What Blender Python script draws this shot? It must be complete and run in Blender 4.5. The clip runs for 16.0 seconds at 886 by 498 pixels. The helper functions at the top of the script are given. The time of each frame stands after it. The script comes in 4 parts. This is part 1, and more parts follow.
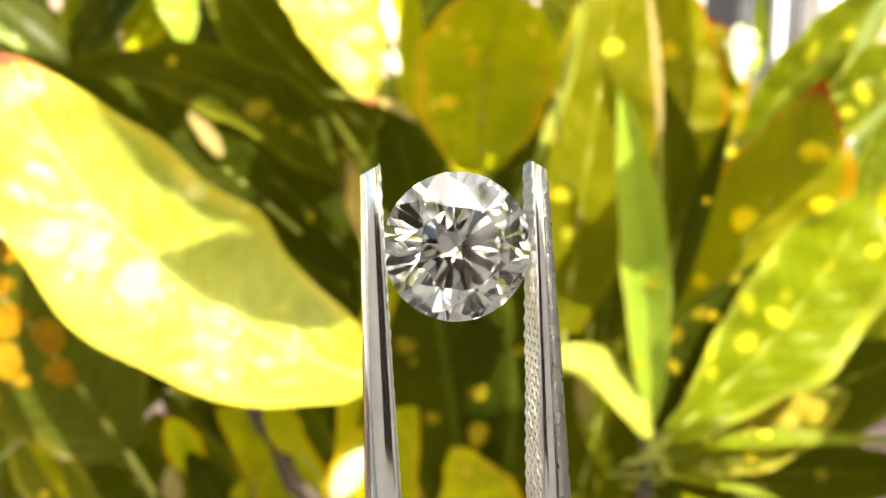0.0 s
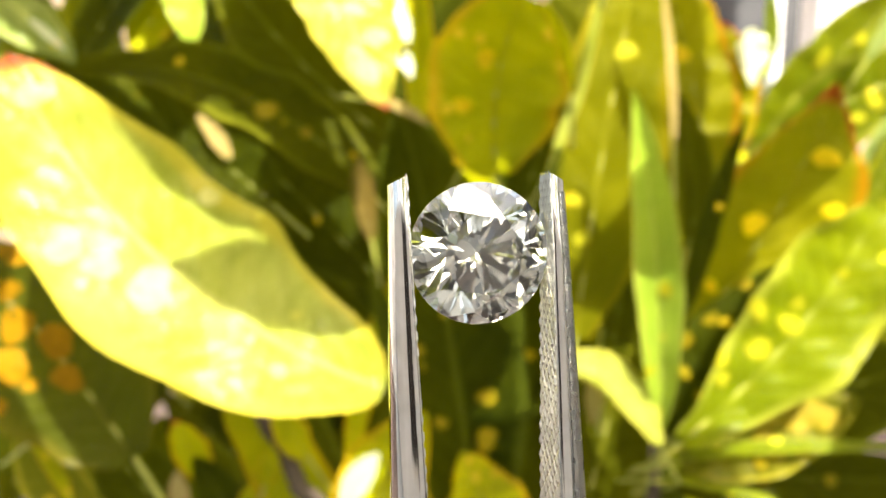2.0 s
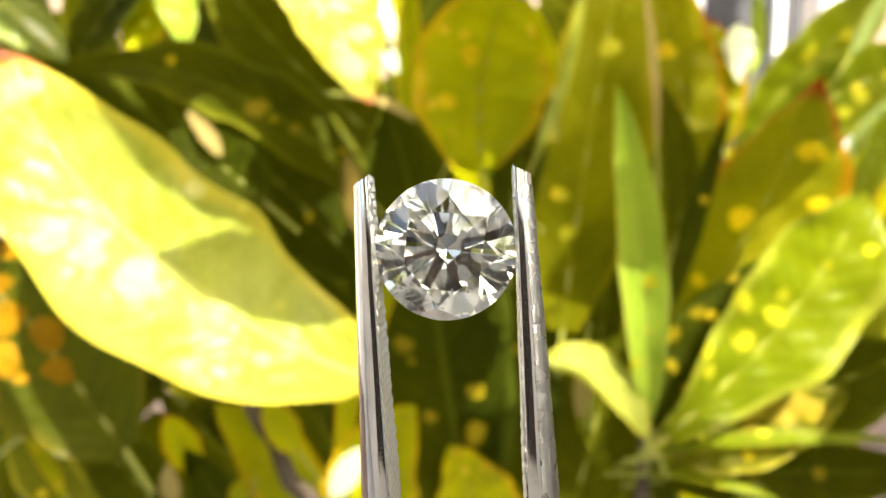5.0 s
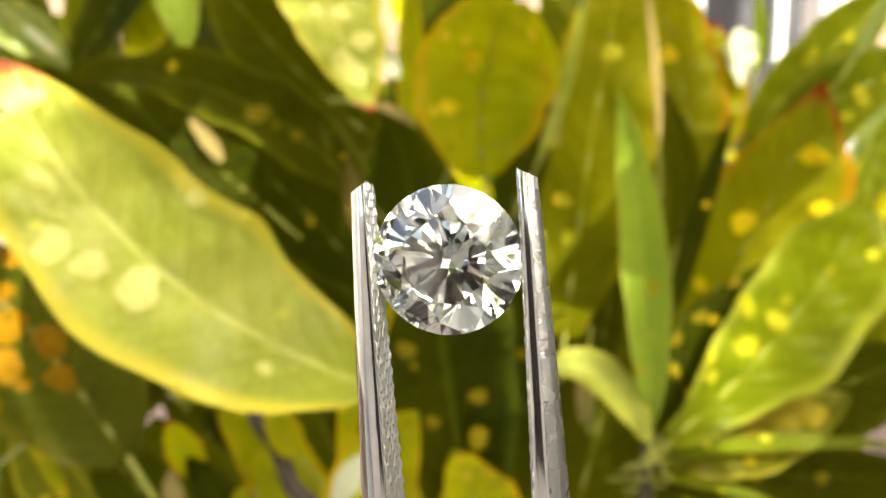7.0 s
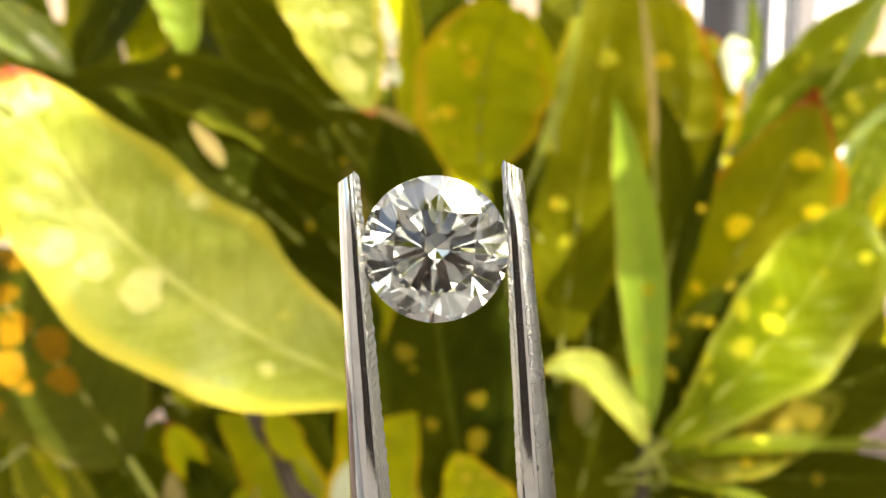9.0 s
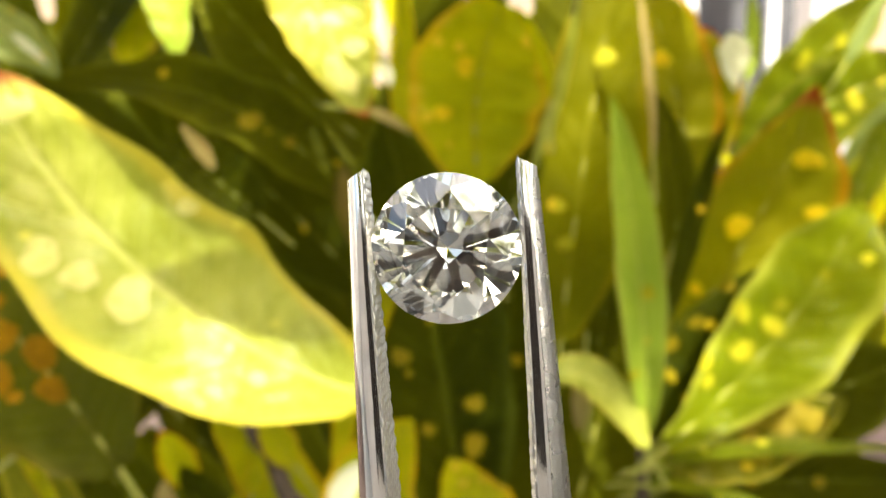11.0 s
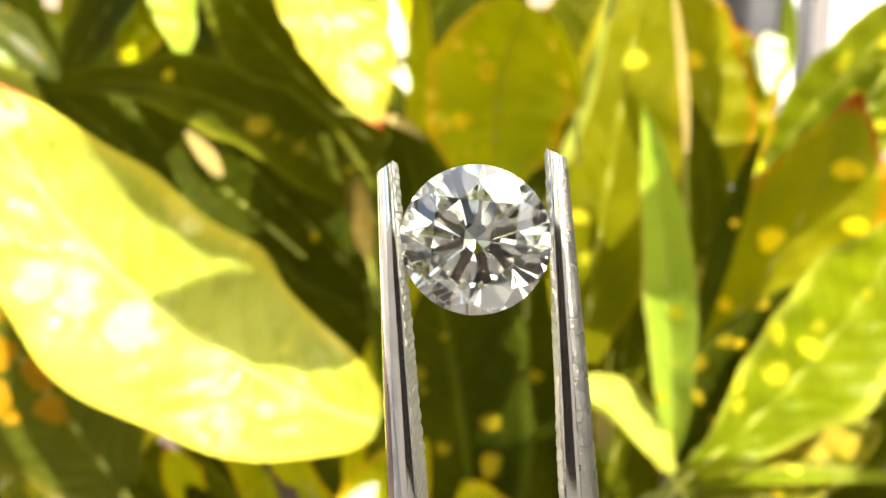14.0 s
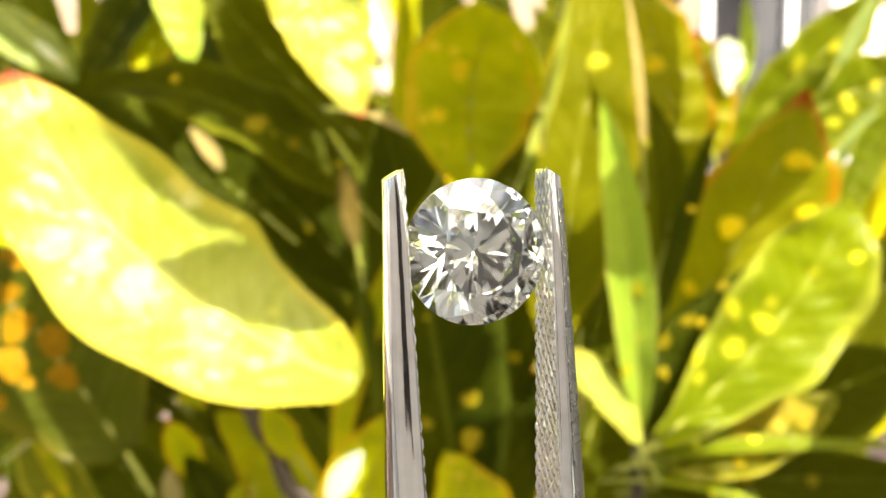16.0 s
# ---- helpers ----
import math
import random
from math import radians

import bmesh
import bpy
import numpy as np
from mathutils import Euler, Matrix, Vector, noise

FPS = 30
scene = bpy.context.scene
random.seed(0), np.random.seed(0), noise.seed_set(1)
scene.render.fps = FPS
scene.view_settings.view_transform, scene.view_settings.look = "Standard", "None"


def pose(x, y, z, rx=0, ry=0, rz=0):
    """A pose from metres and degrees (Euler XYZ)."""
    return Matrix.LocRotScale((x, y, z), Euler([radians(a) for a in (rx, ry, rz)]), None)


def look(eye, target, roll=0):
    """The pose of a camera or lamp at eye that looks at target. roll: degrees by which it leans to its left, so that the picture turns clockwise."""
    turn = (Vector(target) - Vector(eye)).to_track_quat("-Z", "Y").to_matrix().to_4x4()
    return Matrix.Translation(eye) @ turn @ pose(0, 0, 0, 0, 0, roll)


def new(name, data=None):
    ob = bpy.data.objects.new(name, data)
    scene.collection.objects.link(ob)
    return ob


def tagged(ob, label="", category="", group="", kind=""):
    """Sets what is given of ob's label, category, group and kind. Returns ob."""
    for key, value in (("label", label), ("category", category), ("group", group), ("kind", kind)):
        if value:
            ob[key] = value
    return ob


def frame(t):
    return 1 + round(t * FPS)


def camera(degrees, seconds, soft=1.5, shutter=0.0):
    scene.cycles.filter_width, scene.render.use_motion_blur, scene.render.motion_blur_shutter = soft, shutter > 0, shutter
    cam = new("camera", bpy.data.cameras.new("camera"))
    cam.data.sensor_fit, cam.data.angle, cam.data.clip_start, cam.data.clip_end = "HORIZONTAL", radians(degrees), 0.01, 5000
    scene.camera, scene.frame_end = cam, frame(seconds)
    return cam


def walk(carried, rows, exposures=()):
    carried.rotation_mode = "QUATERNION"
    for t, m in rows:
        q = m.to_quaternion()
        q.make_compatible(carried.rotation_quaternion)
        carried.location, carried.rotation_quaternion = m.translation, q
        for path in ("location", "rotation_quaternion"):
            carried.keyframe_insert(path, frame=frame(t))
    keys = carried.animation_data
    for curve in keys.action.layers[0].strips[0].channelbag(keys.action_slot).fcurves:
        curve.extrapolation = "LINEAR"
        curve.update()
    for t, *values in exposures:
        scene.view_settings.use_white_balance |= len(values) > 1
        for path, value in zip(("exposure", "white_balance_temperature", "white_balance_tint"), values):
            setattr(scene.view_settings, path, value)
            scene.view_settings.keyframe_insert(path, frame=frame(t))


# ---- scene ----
cam = camera(73.3, 16.0)
# seconds; the eye in metres; tilt, lean and turn in degrees
ROWS = [
    (0, 0.0000, 0.0000, 1.0000, 84.00, 0.00, -0.00),
    (0.5, -0.0034, 0.0060, 1.0038, 83.44, -0.17, -0.40),
    (1, -0.0019, 0.0092, 1.0053, 83.29, -0.05, -0.17),
    (1.5, -0.0055, 0.0079, 1.0052, 83.37, -0.30, -0.39),
    (2, -0.0064, 0.0025, 1.0030, 83.69, -0.34, -0.38),
    (2.5, -0.0021, 0.0042, 1.0006, 83.94, -0.18, -0.22),
    (3, -0.0004, -0.0003, 0.9980, 84.37, -0.21, 0.12),
    (3.5, -0.0029, 0.0001, 0.9971, 84.37, -0.30, -0.06),
    (4, -0.0004, -0.0014, 0.9966, 84.41, -0.23, 0.03),
    (6.5, 0.0008, 0.0007, 1.0020, 83.94, 0.21, -0.22),
    (7, 0.0003, -0.0002, 1.0012, 84.17, 0.12, 0.07),
    (7.5, 0.0020, 0.0034, 1.0036, 83.94, 0.26, -0.10),
    (8, -0.0006, -0.0032, 1.0006, 84.50, 0.04, -0.10),
    (8.5, 0.0023, 0.0011, 1.0033, 84.23, 0.32, -0.27),
    (9, -0.0003, -0.0033, 1.0003, 84.77, 0.12, -0.17),
    (11.5, 0.0018, 0.0057, 1.0051, 84.05, 0.70, -0.51),
    (12, 0.0060, 0.0104, 1.0080, 83.35, 0.91, -0.59),
    (12.5, 0.0017, 0.0074, 1.0029, 84.28, 0.53, -0.61),
    (13, -0.0053, 0.0115, 1.0104, 83.22, 0.04, 0.09),
    (13.5, -0.0078, -0.0037, 0.9971, 85.34, 0.04, -0.84),
    (14, -0.0026, 0.0148, 1.0124, 83.12, 0.06, 0.48),
    (14.5, -0.0047, -0.0018, 1.0004, 84.96, -0.08, -0.08),
    (15, -0.0005, 0.0127, 1.0105, 83.30, 0.66, -1.47),
    (15.5, 0.0003, -0.0026, 1.0000, 85.10, 0.13, 0.14),
    (16, 0.0093, -0.0075, 0.9967, 85.68, 0.33, 1.19),
]


def eye_at(t):
    """The eye's pose at t, one of the rows' times."""
    row = min(ROWS, key=lambda r: abs(r[0] - t))
    return pose(*row[1:])


cam.data.dof.use_dof = True
cam.data.dof.focus_distance = 0.032
cam.data.dof.aperture_fstop = 35.0
walk(cam, [(r[0], eye_at(r[0])) for r in ROWS], [(0.0, 2.2, 6900, 4), (16.0, 2.2, 6900, 4)])

# ---------- world, sun ----------
world = bpy.data.worlds.new("sky")
scene.world = world
world.use_nodes = True
wn = world.node_tree.nodes
sky = wn.new("ShaderNodeTexSky")
sky.sky_type, sky.sun_disc = "NISHITA", False
SUN = Vector((0.30, -0.55, 0.78)).normalized()
sky.sun_elevation = math.asin(SUN.z)
sky.sun_rotation = math.atan2(SUN.x, SUN.y)
sky.air_density, sky.dust_density, sky.ozone_density = 0.9, 8.0, 1.0
wn["Background"].inputs["Strength"].default_value = 0.12
world.node_tree.links.new(sky.outputs[0], wn["Background"].inputs["Color"])
sun = new("sun", bpy.data.lights.new("sun", "SUN"))
sun.data.energy, sun.data.angle, sun.data.color = 3.5, radians(0.53), (1.0, 0.95, 0.86)
sun.matrix_world = look(SUN * 30, (0, 0, 0))


# ---------- materials ----------
class Nodes:
    """A small builder for node materials."""

    def __init__(self, name):
        self.mat = bpy.data.materials.new(name)
        self.mat.use_nodes = True
        self.tree = self.mat.node_tree
        self.tree.nodes.clear()

    def add(self, kind, _out=0, **inputs):
        node = self.tree.nodes.new("ShaderNode" + kind)
        chosen = {key: value for key, value in inputs.items() if key.startswith("p_")}
        if "p_operation" in chosen:
            node.operation = chosen["p_operation"]
        if "p_data_type" in chosen:
            node.data_type = chosen["p_data_type"]
        if "p_interpolation_type" in chosen:
            node.interpolation_type = chosen["p_interpolation_type"]
        if "p_noise_dimensions" in chosen:
            node.noise_dimensions = chosen["p_noise_dimensions"]
        if "p_voronoi_dimensions" in chosen:
            node.voronoi_dimensions = chosen["p_voronoi_dimensions"]
        if "p_feature" in chosen:
            node.feature = chosen["p_feature"]
        if "p_uv_map" in chosen:
            node.uv_map = chosen["p_uv_map"]
        for key, value in inputs.items():
            if key.startswith("p_"):
                continue
            key = int(key[1:]) if key[0] == "i" and key[1:].isdigit() else key.replace("_", " ")
            if isinstance(value, bpy.types.NodeSocket):
                self.tree.links.new(value, node.inputs[key])
            else:
                node.inputs[key].default_value = value
        return node

    def math(self, op, a, b=0.0, c=0.0):
        return self.add("Math", p_operation=op, i0=a, i1=b, i2=c).outputs[0]

    def mix(self, fac, a, b):
        return self.add("Mix", p_data_type="RGBA", i0=fac, i6=a, i7=b).outputs[2]

    def step(self, x, low, high):
        return self.add("MapRange", p_interpolation_type="SMOOTHSTEP", i0=x, i1=low, i2=high, i3=0.0, i4=1.0).outputs[0]

    def done(self, shader, height=None):
        out = self.tree.nodes.new("ShaderNodeOutputMaterial")
        self.tree.links.new(shader, out.inputs["Surface"])
        return self.mat


def rgb(r, g, b):
    return (r, g, b, 1.0)


def leaf_material(name, blade, blade2, rib, rim, spot, spots=0.0, red=0.0, gloss=0.35, glow=0.5, blotch=False, through_colour=None, sheen=0.12):
    """A croton blade: mottled ground colour, pale midrib and side veins, coloured margin, gold-dust spots, thin enough to let light through."""
    n = Nodes(name)
    uv = n.add("UVMap", p_uv_map="blade").outputs[0]      # u 0..1 along, v -1..1 across
    metre = n.add("UVMap", p_uv_map="metre").outputs[0]
    sep = n.add("SeparateXYZ", i0=uv)
    u, v = sep.outputs[0], sep.outputs[1]
    av = n.math("ABSOLUTE", v)
    rnd = n.add("ObjectInfo").outputs["Random"]
    shift = n.add("VectorMath", p_operation="ADD", i0=metre, i1=n.add("CombineXYZ", i0=rnd, i1=n.math("MULTIPLY", rnd, 7.3)).outputs[0]).outputs[0]
    big = n.add("TexNoise", p_noise_dimensions="2D", Vector=shift, Scale=28.0, Detail=3.0).outputs[0]
    fine = n.add("TexNoise", p_noise_dimensions="2D", Vector=shift, Scale=420.0, Detail=3.0).outputs[0]
    ground = n.mix(n.step(big, 0.35, 0.65), blade, blade2)
    mid_noise = n.add("TexNoise", p_noise_dimensions="2D", Vector=shift, Scale=95.0, Detail=2.0, Distortion=0.6).outputs[0]
    ground = n.mix(n.math("MULTIPLY", n.step(mid_noise, 0.50, 0.66), 0.65), ground, blade2)
    ground = n.mix(n.math("MULTIPLY", n.step(fine, 0.45, 0.75), 0.25), ground, rib)
    # side veins run forward from the midrib
    phase = n.math("SUBTRACT", n.math("MULTIPLY", u, 13.0), n.math("MULTIPLY", av, 2.2))
    saw = n.math("ABSOLUTE", n.math("SUBTRACT", n.math("FRACT", phase), 0.5))
    vein = n.math("MULTIPLY", n.step(saw, 0.055, 0.0), n.step(av, 1.0, 0.3))
    ground = n.mix(n.math("MULTIPLY", vein, 0.5), ground, rib)
    mid = n.step(av, 0.075, 0.02)
    ground = n.mix(n.math("MULTIPLY", mid, 0.75), ground, rib)
    # margin, uneven
    edge = n.step(n.math("ADD", av, n.math("MULTIPLY", n.math("SUBTRACT", big, 0.5), 0.30)), 0.76, 0.95)
    ground = n.mix(n.math("MULTIPLY", edge, 0.8), ground, rim)
    if spots:
        scale = 62.0 if blotch else 120.0
        vor = n.add("TexVoronoi", p_voronoi_dimensions="2D", p_feature="F1", Vector=shift, Scale=scale, Randomness=1.0)
        size = n.math("MULTIPLY", n.add("SeparateColor", i0=vor.outputs["Color"]).outputs[0], 0.42 if blotch else 0.34)
        lumpy = n.math("ADD", vor.outputs["Distance"], n.math("MULTIPLY", n.math("SUBTRACT", fine, 0.5), 0.12))
        keep = n.step(n.add("SeparateColor", i0=vor.outputs["Color"]).outputs[1], 1.0 - spots, 1.02 - spots)
        dot = n.math("MULTIPLY", n.step(n.math("SUBTRACT", lumpy, size), 0.05, -0.05), keep)
        ground = n.mix(n.math("MULTIPLY", dot, 0.92), ground, spot)
    tip = 0.0
    if red:
        tip = n.step(n.math("ADD", u, n.math("MULTIPLY", n.math("MULTIPLY", edge, red), 0.12)), 0.89 if red == 1 else 0.945, 0.975 if red == 1 else 0.985)
        ground = n.mix(n.math("MULTIPLY", tip, 0.9), ground, rgb(0.38, 0.035, 0.01))
    pillow = n.math("MULTIPLY", n.math("MULTIPLY", n.step(saw, 0.0, 0.5), n.step(av, 1.0, 0.75)), n.step(av, 0.02, 0.25))
    bump_h = n.math("ADD", n.math("ADD", n.math("MULTIPLY", pillow, 0.2), n.math("MULTIPLY", vein, -0.5)), n.math("ADD", n.math("MULTIPLY", mid, -0.8), n.math("ADD", n.math("MULTIPLY", fine, 0.25), n.math("ADD", n.math("MULTIPLY", big, 1.0), n.math("MULTIPLY", mid_noise, 0.8)))))
    bump = n.add("Bump", Strength=0.55, Distance=0.0018, Height=bump_h).outputs[0]
    body = n.add("BsdfPrincipled", Base_Color=ground, Roughness=gloss, Normal=bump)
    body.inputs["Specular IOR Level"].default_value = sheen
    warm = n.mix(0.45, ground, through_colour or rgb(0.60, 0.66, 0.01))
    if red:
        warm = n.mix(n.math("MULTIPLY", tip, 0.9), warm, rgb(0.45, 0.06, 0.01))
    back = n.add("BsdfTranslucent", Color=warm, Normal=bump)
    return n.done(n.add("MixShader", i0=glow, i1=body.outputs[0], i2=back.outputs[0]).outputs[0])


def steel_material(name, roughness, bump, grain=0.0, dull=1.0, sand=False):
    n = Nodes(name)
    at = n.add("TexCoord").outputs["Object"]
    stretched = n.add("Mapping", Vector=at, Scale=(1.0, 1.0, 1.0 if sand else 0.06)).outputs[0]
    brush = n.add("TexNoise", Vector=stretched, Scale=9000.0, Detail=3.0).outputs[0]
    grime = n.add("TexNoise", Vector=at, Scale=700.0, Detail=4.0).outputs[0]
    rough = n.math("ADD", n.math("MULTIPLY", n.step(grime, 0.4, 0.75), 0.07), roughness)
    nb = n.add("Bump", Strength=bump, Distance=0.00006 if sand else 0.00004, Height=brush if sand else n.math("ADD", brush, grime)).outputs[0]
    colour = n.mix(n.step(grime, 0.35, 0.8), rgb(0.80 * dull, 0.79 * dull, 0.77 * dull), rgb(0.66 * dull, 0.65 * dull, 0.62 * dull))
    body = n.add("BsdfPrincipled", Base_Color=colour, Metallic=1.0, Roughness=rough, Normal=nb)
    if grain:
        body.inputs["Anisotropic"].default_value = grain
        tangent = n.add("Tangent")
        tangent.direction_type, tangent.axis = "RADIAL", "Z"
        n.tree.links.new(tangent.outputs[0], body.inputs["Tangent"])
        body.inputs["Anisotropic Rotation"].default_value = 0.0
    return n.done(body.outputs[0])


def diamond_material():
    """Colourless diamond."""
    n = Nodes("diamond")
    return n.done(n.add("BsdfGlass", Color=rgb(0.945, 0.95, 0.935), Roughness=0.0, IOR=2.417).outputs[0])


def plain_material(name, a, b, scale, roughness=0.8, bump=0.4, distance=0.01):
    n = Nodes(name)
    at = n.add("TexCoord").outputs["Object"]
    coarse = n.add("TexNoise", Vector=at, Scale=scale, Detail=5.0).outputs[0]
    fine = n.add("TexNoise", Vector=at, Scale=scale * 17, Detail=4.0).outputs[0]
    mixed = n.math("ADD", n.math("MULTIPLY", coarse, 0.65), n.math("MULTIPLY", fine, 0.35))
    colour = n.mix(n.step(mixed, 0.35, 0.65), a, b)
    nb = n.add("Bump", Strength=bump, Distance=distance, Height=mixed).outputs[0]
    return n.done(n.add("BsdfPrincipled", Base_Color=colour, Roughness=roughness, Normal=nb).outputs[0])


GOLD = rgb(0.80, 0.56, 0.03)
LEAF = {
    "pale": leaf_material("pale_leaf", rgb(0.40, 0.43, 0.075), rgb(0.25, 0.29, 0.030), rgb(0.58, 0.60, 0.15), rgb(0.58, 0.49, 0.05), rgb(0.74, 0.70, 0.10), 0.04, 0.3, 0.3, 0.35, sheen=0.2),
    # dark and deep: dark green blades, darkened further for shade among the leaves
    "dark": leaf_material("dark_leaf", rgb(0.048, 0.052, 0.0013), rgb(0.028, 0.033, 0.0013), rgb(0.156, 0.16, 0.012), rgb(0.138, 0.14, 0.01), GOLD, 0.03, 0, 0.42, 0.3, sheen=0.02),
    "deep_shade": leaf_material("deep_shade_leaf", rgb(0.021, 0.026, 0.0013), rgb(0.0115, 0.0165, 0.0013), rgb(0.092, 0.11, 0.01), rgb(0.0644, 0.08, 0.008), GOLD, 0.05, 0, 0.42, 0.25, sheen=0.02),
    "olive": leaf_material("olive_leaf", rgb(0.521, 0.51, 0.00567), rgb(0.351, 0.369, 0.00425), rgb(0.35, 0.34, 0.012), rgb(0.626, 0.36, 0.01), GOLD, 0.10, 0, 0.42, 0.4),
    "yellow": leaf_material("yellow_leaf", rgb(0.676, 0.674, 0.00612), rgb(0.478, 0.489, 0.00459), rgb(0.423, 0.4, 0.02), rgb(0.74, 0.30, 0.008), GOLD, 0.12, 1, 0.42, 0.45),
    "tawny": leaf_material("tawny_leaf", rgb(0.27, 0.25, 0.003), rgb(0.20, 0.195, 0.003), rgb(0.25, 0.23, 0.012), rgb(0.55, 0.20, 0.006), GOLD, 0.06, 1, 0.42, 0.45),
    "citron": leaf_material("citron_leaf", rgb(0.150, 0.147, 0.002), rgb(0.115, 0.115, 0.002), rgb(0.22, 0.215, 0.012), rgb(0.24, 0.19, 0.006), GOLD, 0.05, 0, 0.5, 0.42, sheen=0.04),
    "lime": leaf_material("lime_leaf", rgb(0.185, 0.225, 0.0036), rgb(0.14, 0.18, 0.0036), rgb(0.26, 0.30, 0.02), rgb(0.36, 0.38, 0.04), rgb(0.773, 0.72, 0.04), 0.08, 0, 0.32, 0.4),
    "fresh": leaf_material("fresh_leaf", rgb(0.33, 0.46, 0.039), rgb(0.26, 0.39, 0.0325), rgb(0.423, 0.48, 0.08), rgb(0.423, 0.46, 0.07), rgb(0.607, 0.52, 0.04), 0.08, 0, 0.32, 0.35),
    "green": leaf_material("green_leaf", rgb(0.13, 0.16, 0.003), rgb(0.095, 0.125, 0.003), rgb(0.22, 0.25, 0.02), rgb(0.25, 0.26, 0.03), rgb(0.74, 0.60, 0.03), 0.06, 0, 0.34, 0.4),
    "sage": leaf_material("sage_leaf", rgb(0.221, 0.28, 0.08), rgb(0.175, 0.23, 0.06), rgb(0.331, 0.38, 0.14), rgb(0.313, 0.34, 0.1), GOLD, 0.1, 0, 0.25, 0.3),
    "gold": leaf_material("gold_leaf", rgb(0.124, 0.117, 0.0054), rgb(0.0747, 0.081, 0.0045), rgb(0.414, 0.38, 0.04), rgb(0.368, 0.33, 0.03), GOLD, 0.10, 0, 0.35, 0.4),
    "blotch": leaf_material("blotched_leaf", rgb(0.055, 0.065, 0.004), rgb(0.04, 0.05, 0.004), rgb(0.14, 0.12, 0.012), rgb(0.12, 0.10, 0.01), rgb(0.40, 0.21, 0.006), 0.12, 0, 0.4, 0.3, True, sheen=0.12),
    # near-white blade colour that paints glints and highlights
    "white": leaf_material("glint_leaf", rgb(0.74, 0.76, 0.58), rgb(0.68, 0.70, 0.50), rgb(0.7, 0.7, 0.5), rgb(0.6, 0.62, 0.4), GOLD, 0, 0, 0.2, 0.3, sheen=0.5),
    "rim": leaf_material("ribbed_leaf", rgb(0.40, 0.31, 0.12), rgb(0.34, 0.26, 0.09), rgb(0.46, 0.4, 0.15), rgb(0.414, 0.25, 0.1), GOLD, 0, 0, 0.4, 0.3),
    "brown": leaf_material("withered_leaf", rgb(0.15, 0.10, 0.02), rgb(0.11, 0.075, 0.018), rgb(0.276, 0.2, 0.06), rgb(0.184, 0.1, 0.03), GOLD, 0, 0, 0.5, 0.3),
}


def spot_material(name, a, b):
    n = Nodes(name)
    at = n.add("TexCoord").outputs["Object"]
    cloud = n.add("TexNoise", Vector=at, Scale=260.0, Detail=4.0).outputs[0]
    colour = n.mix(n.step(cloud, 0.35, 0.65), a, b)
    body = n.add("BsdfPrincipled", Base_Color=colour, Roughness=0.5)
    body.inputs["Specular IOR Level"].default_value = 0.12
    return n.done(n.add("MixShader", i0=0.35, i1=body.outputs[0], i2=n.add("BsdfTranslucent", Color=colour).outputs[0]).outputs[0])


CREAM_SPOT = spot_material("cream_spot", rgb(0.70, 0.68, 0.24), rgb(0.62, 0.61, 0.16))
GOLD_SPOT = spot_material("gold_spot", rgb(0.88, 0.68, 0.018), rgb(0.78, 0.57, 0.014))
LEMON_SPOT = spot_material("lemon_spot", rgb(0.50, 0.47, 0.02), rgb(0.42, 0.40, 0.016))
# the gold spot again, its colour dimmed for shade on the darker leaves
SHADED_SPOT = spot_material("shaded_gold_spot", rgb(0.36, 0.28, 0.010), rgb(0.28, 0.22, 0.009))
ORANGE_SPOT = spot_material("orange_spot", rgb(0.42, 0.22, 0.006), rgb(0.34, 0.18, 0.006))
RIB = plain_material("midrib", rgb(0.42, 0.42, 0.08), rgb(0.34, 0.36, 0.05), 90, 0.45, 0.2, 0.0005)
BARK = plain_material("bark", rgb(0.055, 0.038, 0.026), rgb(0.10, 0.072, 0.05), 130, 0.85, 0.6, 0.001)
STEEL = steel_material("polished_steel", 0.05, 0.06, 0.25)
ROUGH_STEEL = steel_material("blasted_steel", 0.26, 1.0, 0.0, 0.58, True)
KNURL_STEEL = steel_material("knurled_steel", 0.32, 0.6, 0.0, 0.55)
DIAMOND = diamond_material()
SOIL = plain_material("soil", rgb(0.05, 0.034, 0.028), rgb(0.11, 0.075, 0.065), 3.0, 0.95, 0.8, 0.02)
PAVING = plain_material("concrete_paving", rgb(0.30, 0.315, 0.32), rgb(0.38, 0.395, 0.40), 1.5, 0.85, 0.3, 0.004)
RENDERED = plain_material("painted_render", rgb(0.64, 0.67, 0.68), rgb(0.72, 0.75, 0.76), 1.2, 0.8, 0.3, 0.004)
DARK_WOOD = plain_material("dark_stained_wood", rgb(0.016, 0.013, 0.011), rgb(0.03, 0.024, 0.02), 9, 0.7, 0.4, 0.003)
TAN = plain_material("tan_render", rgb(0.22, 0.16, 0.11), rgb(0.28, 0.21, 0.15), 1.2, 0.85, 0.3, 0.004)
WHITE_PAINT = plain_material("white_paint", rgb(0.78, 0.78, 0.78), rgb(0.72, 0.72, 0.72), 6, 0.5, 0.1, 0.002)
GLASS_DARK = plain_material("shaded_pane", rgb(0.03, 0.03, 0.035), rgb(0.05, 0.05, 0.055), 2, 0.08, 0.0, 0.001)


# ---------- helpers for meshes ----------
def part(name, bm, material, parent=None, label="", smooth=False):
    """One bmesh as one mesh object, under a thing or a part."""
    mesh = bpy.data.meshes.new(name)
    bm.to_mesh(mesh)
    bm.free()
    mesh.materials.append(material)
    if smooth:
        mesh.shade_smooth()
    ob = new(name, mesh)
    ob.parent = parent
    if label:
        ob["label"] = label
    return ob


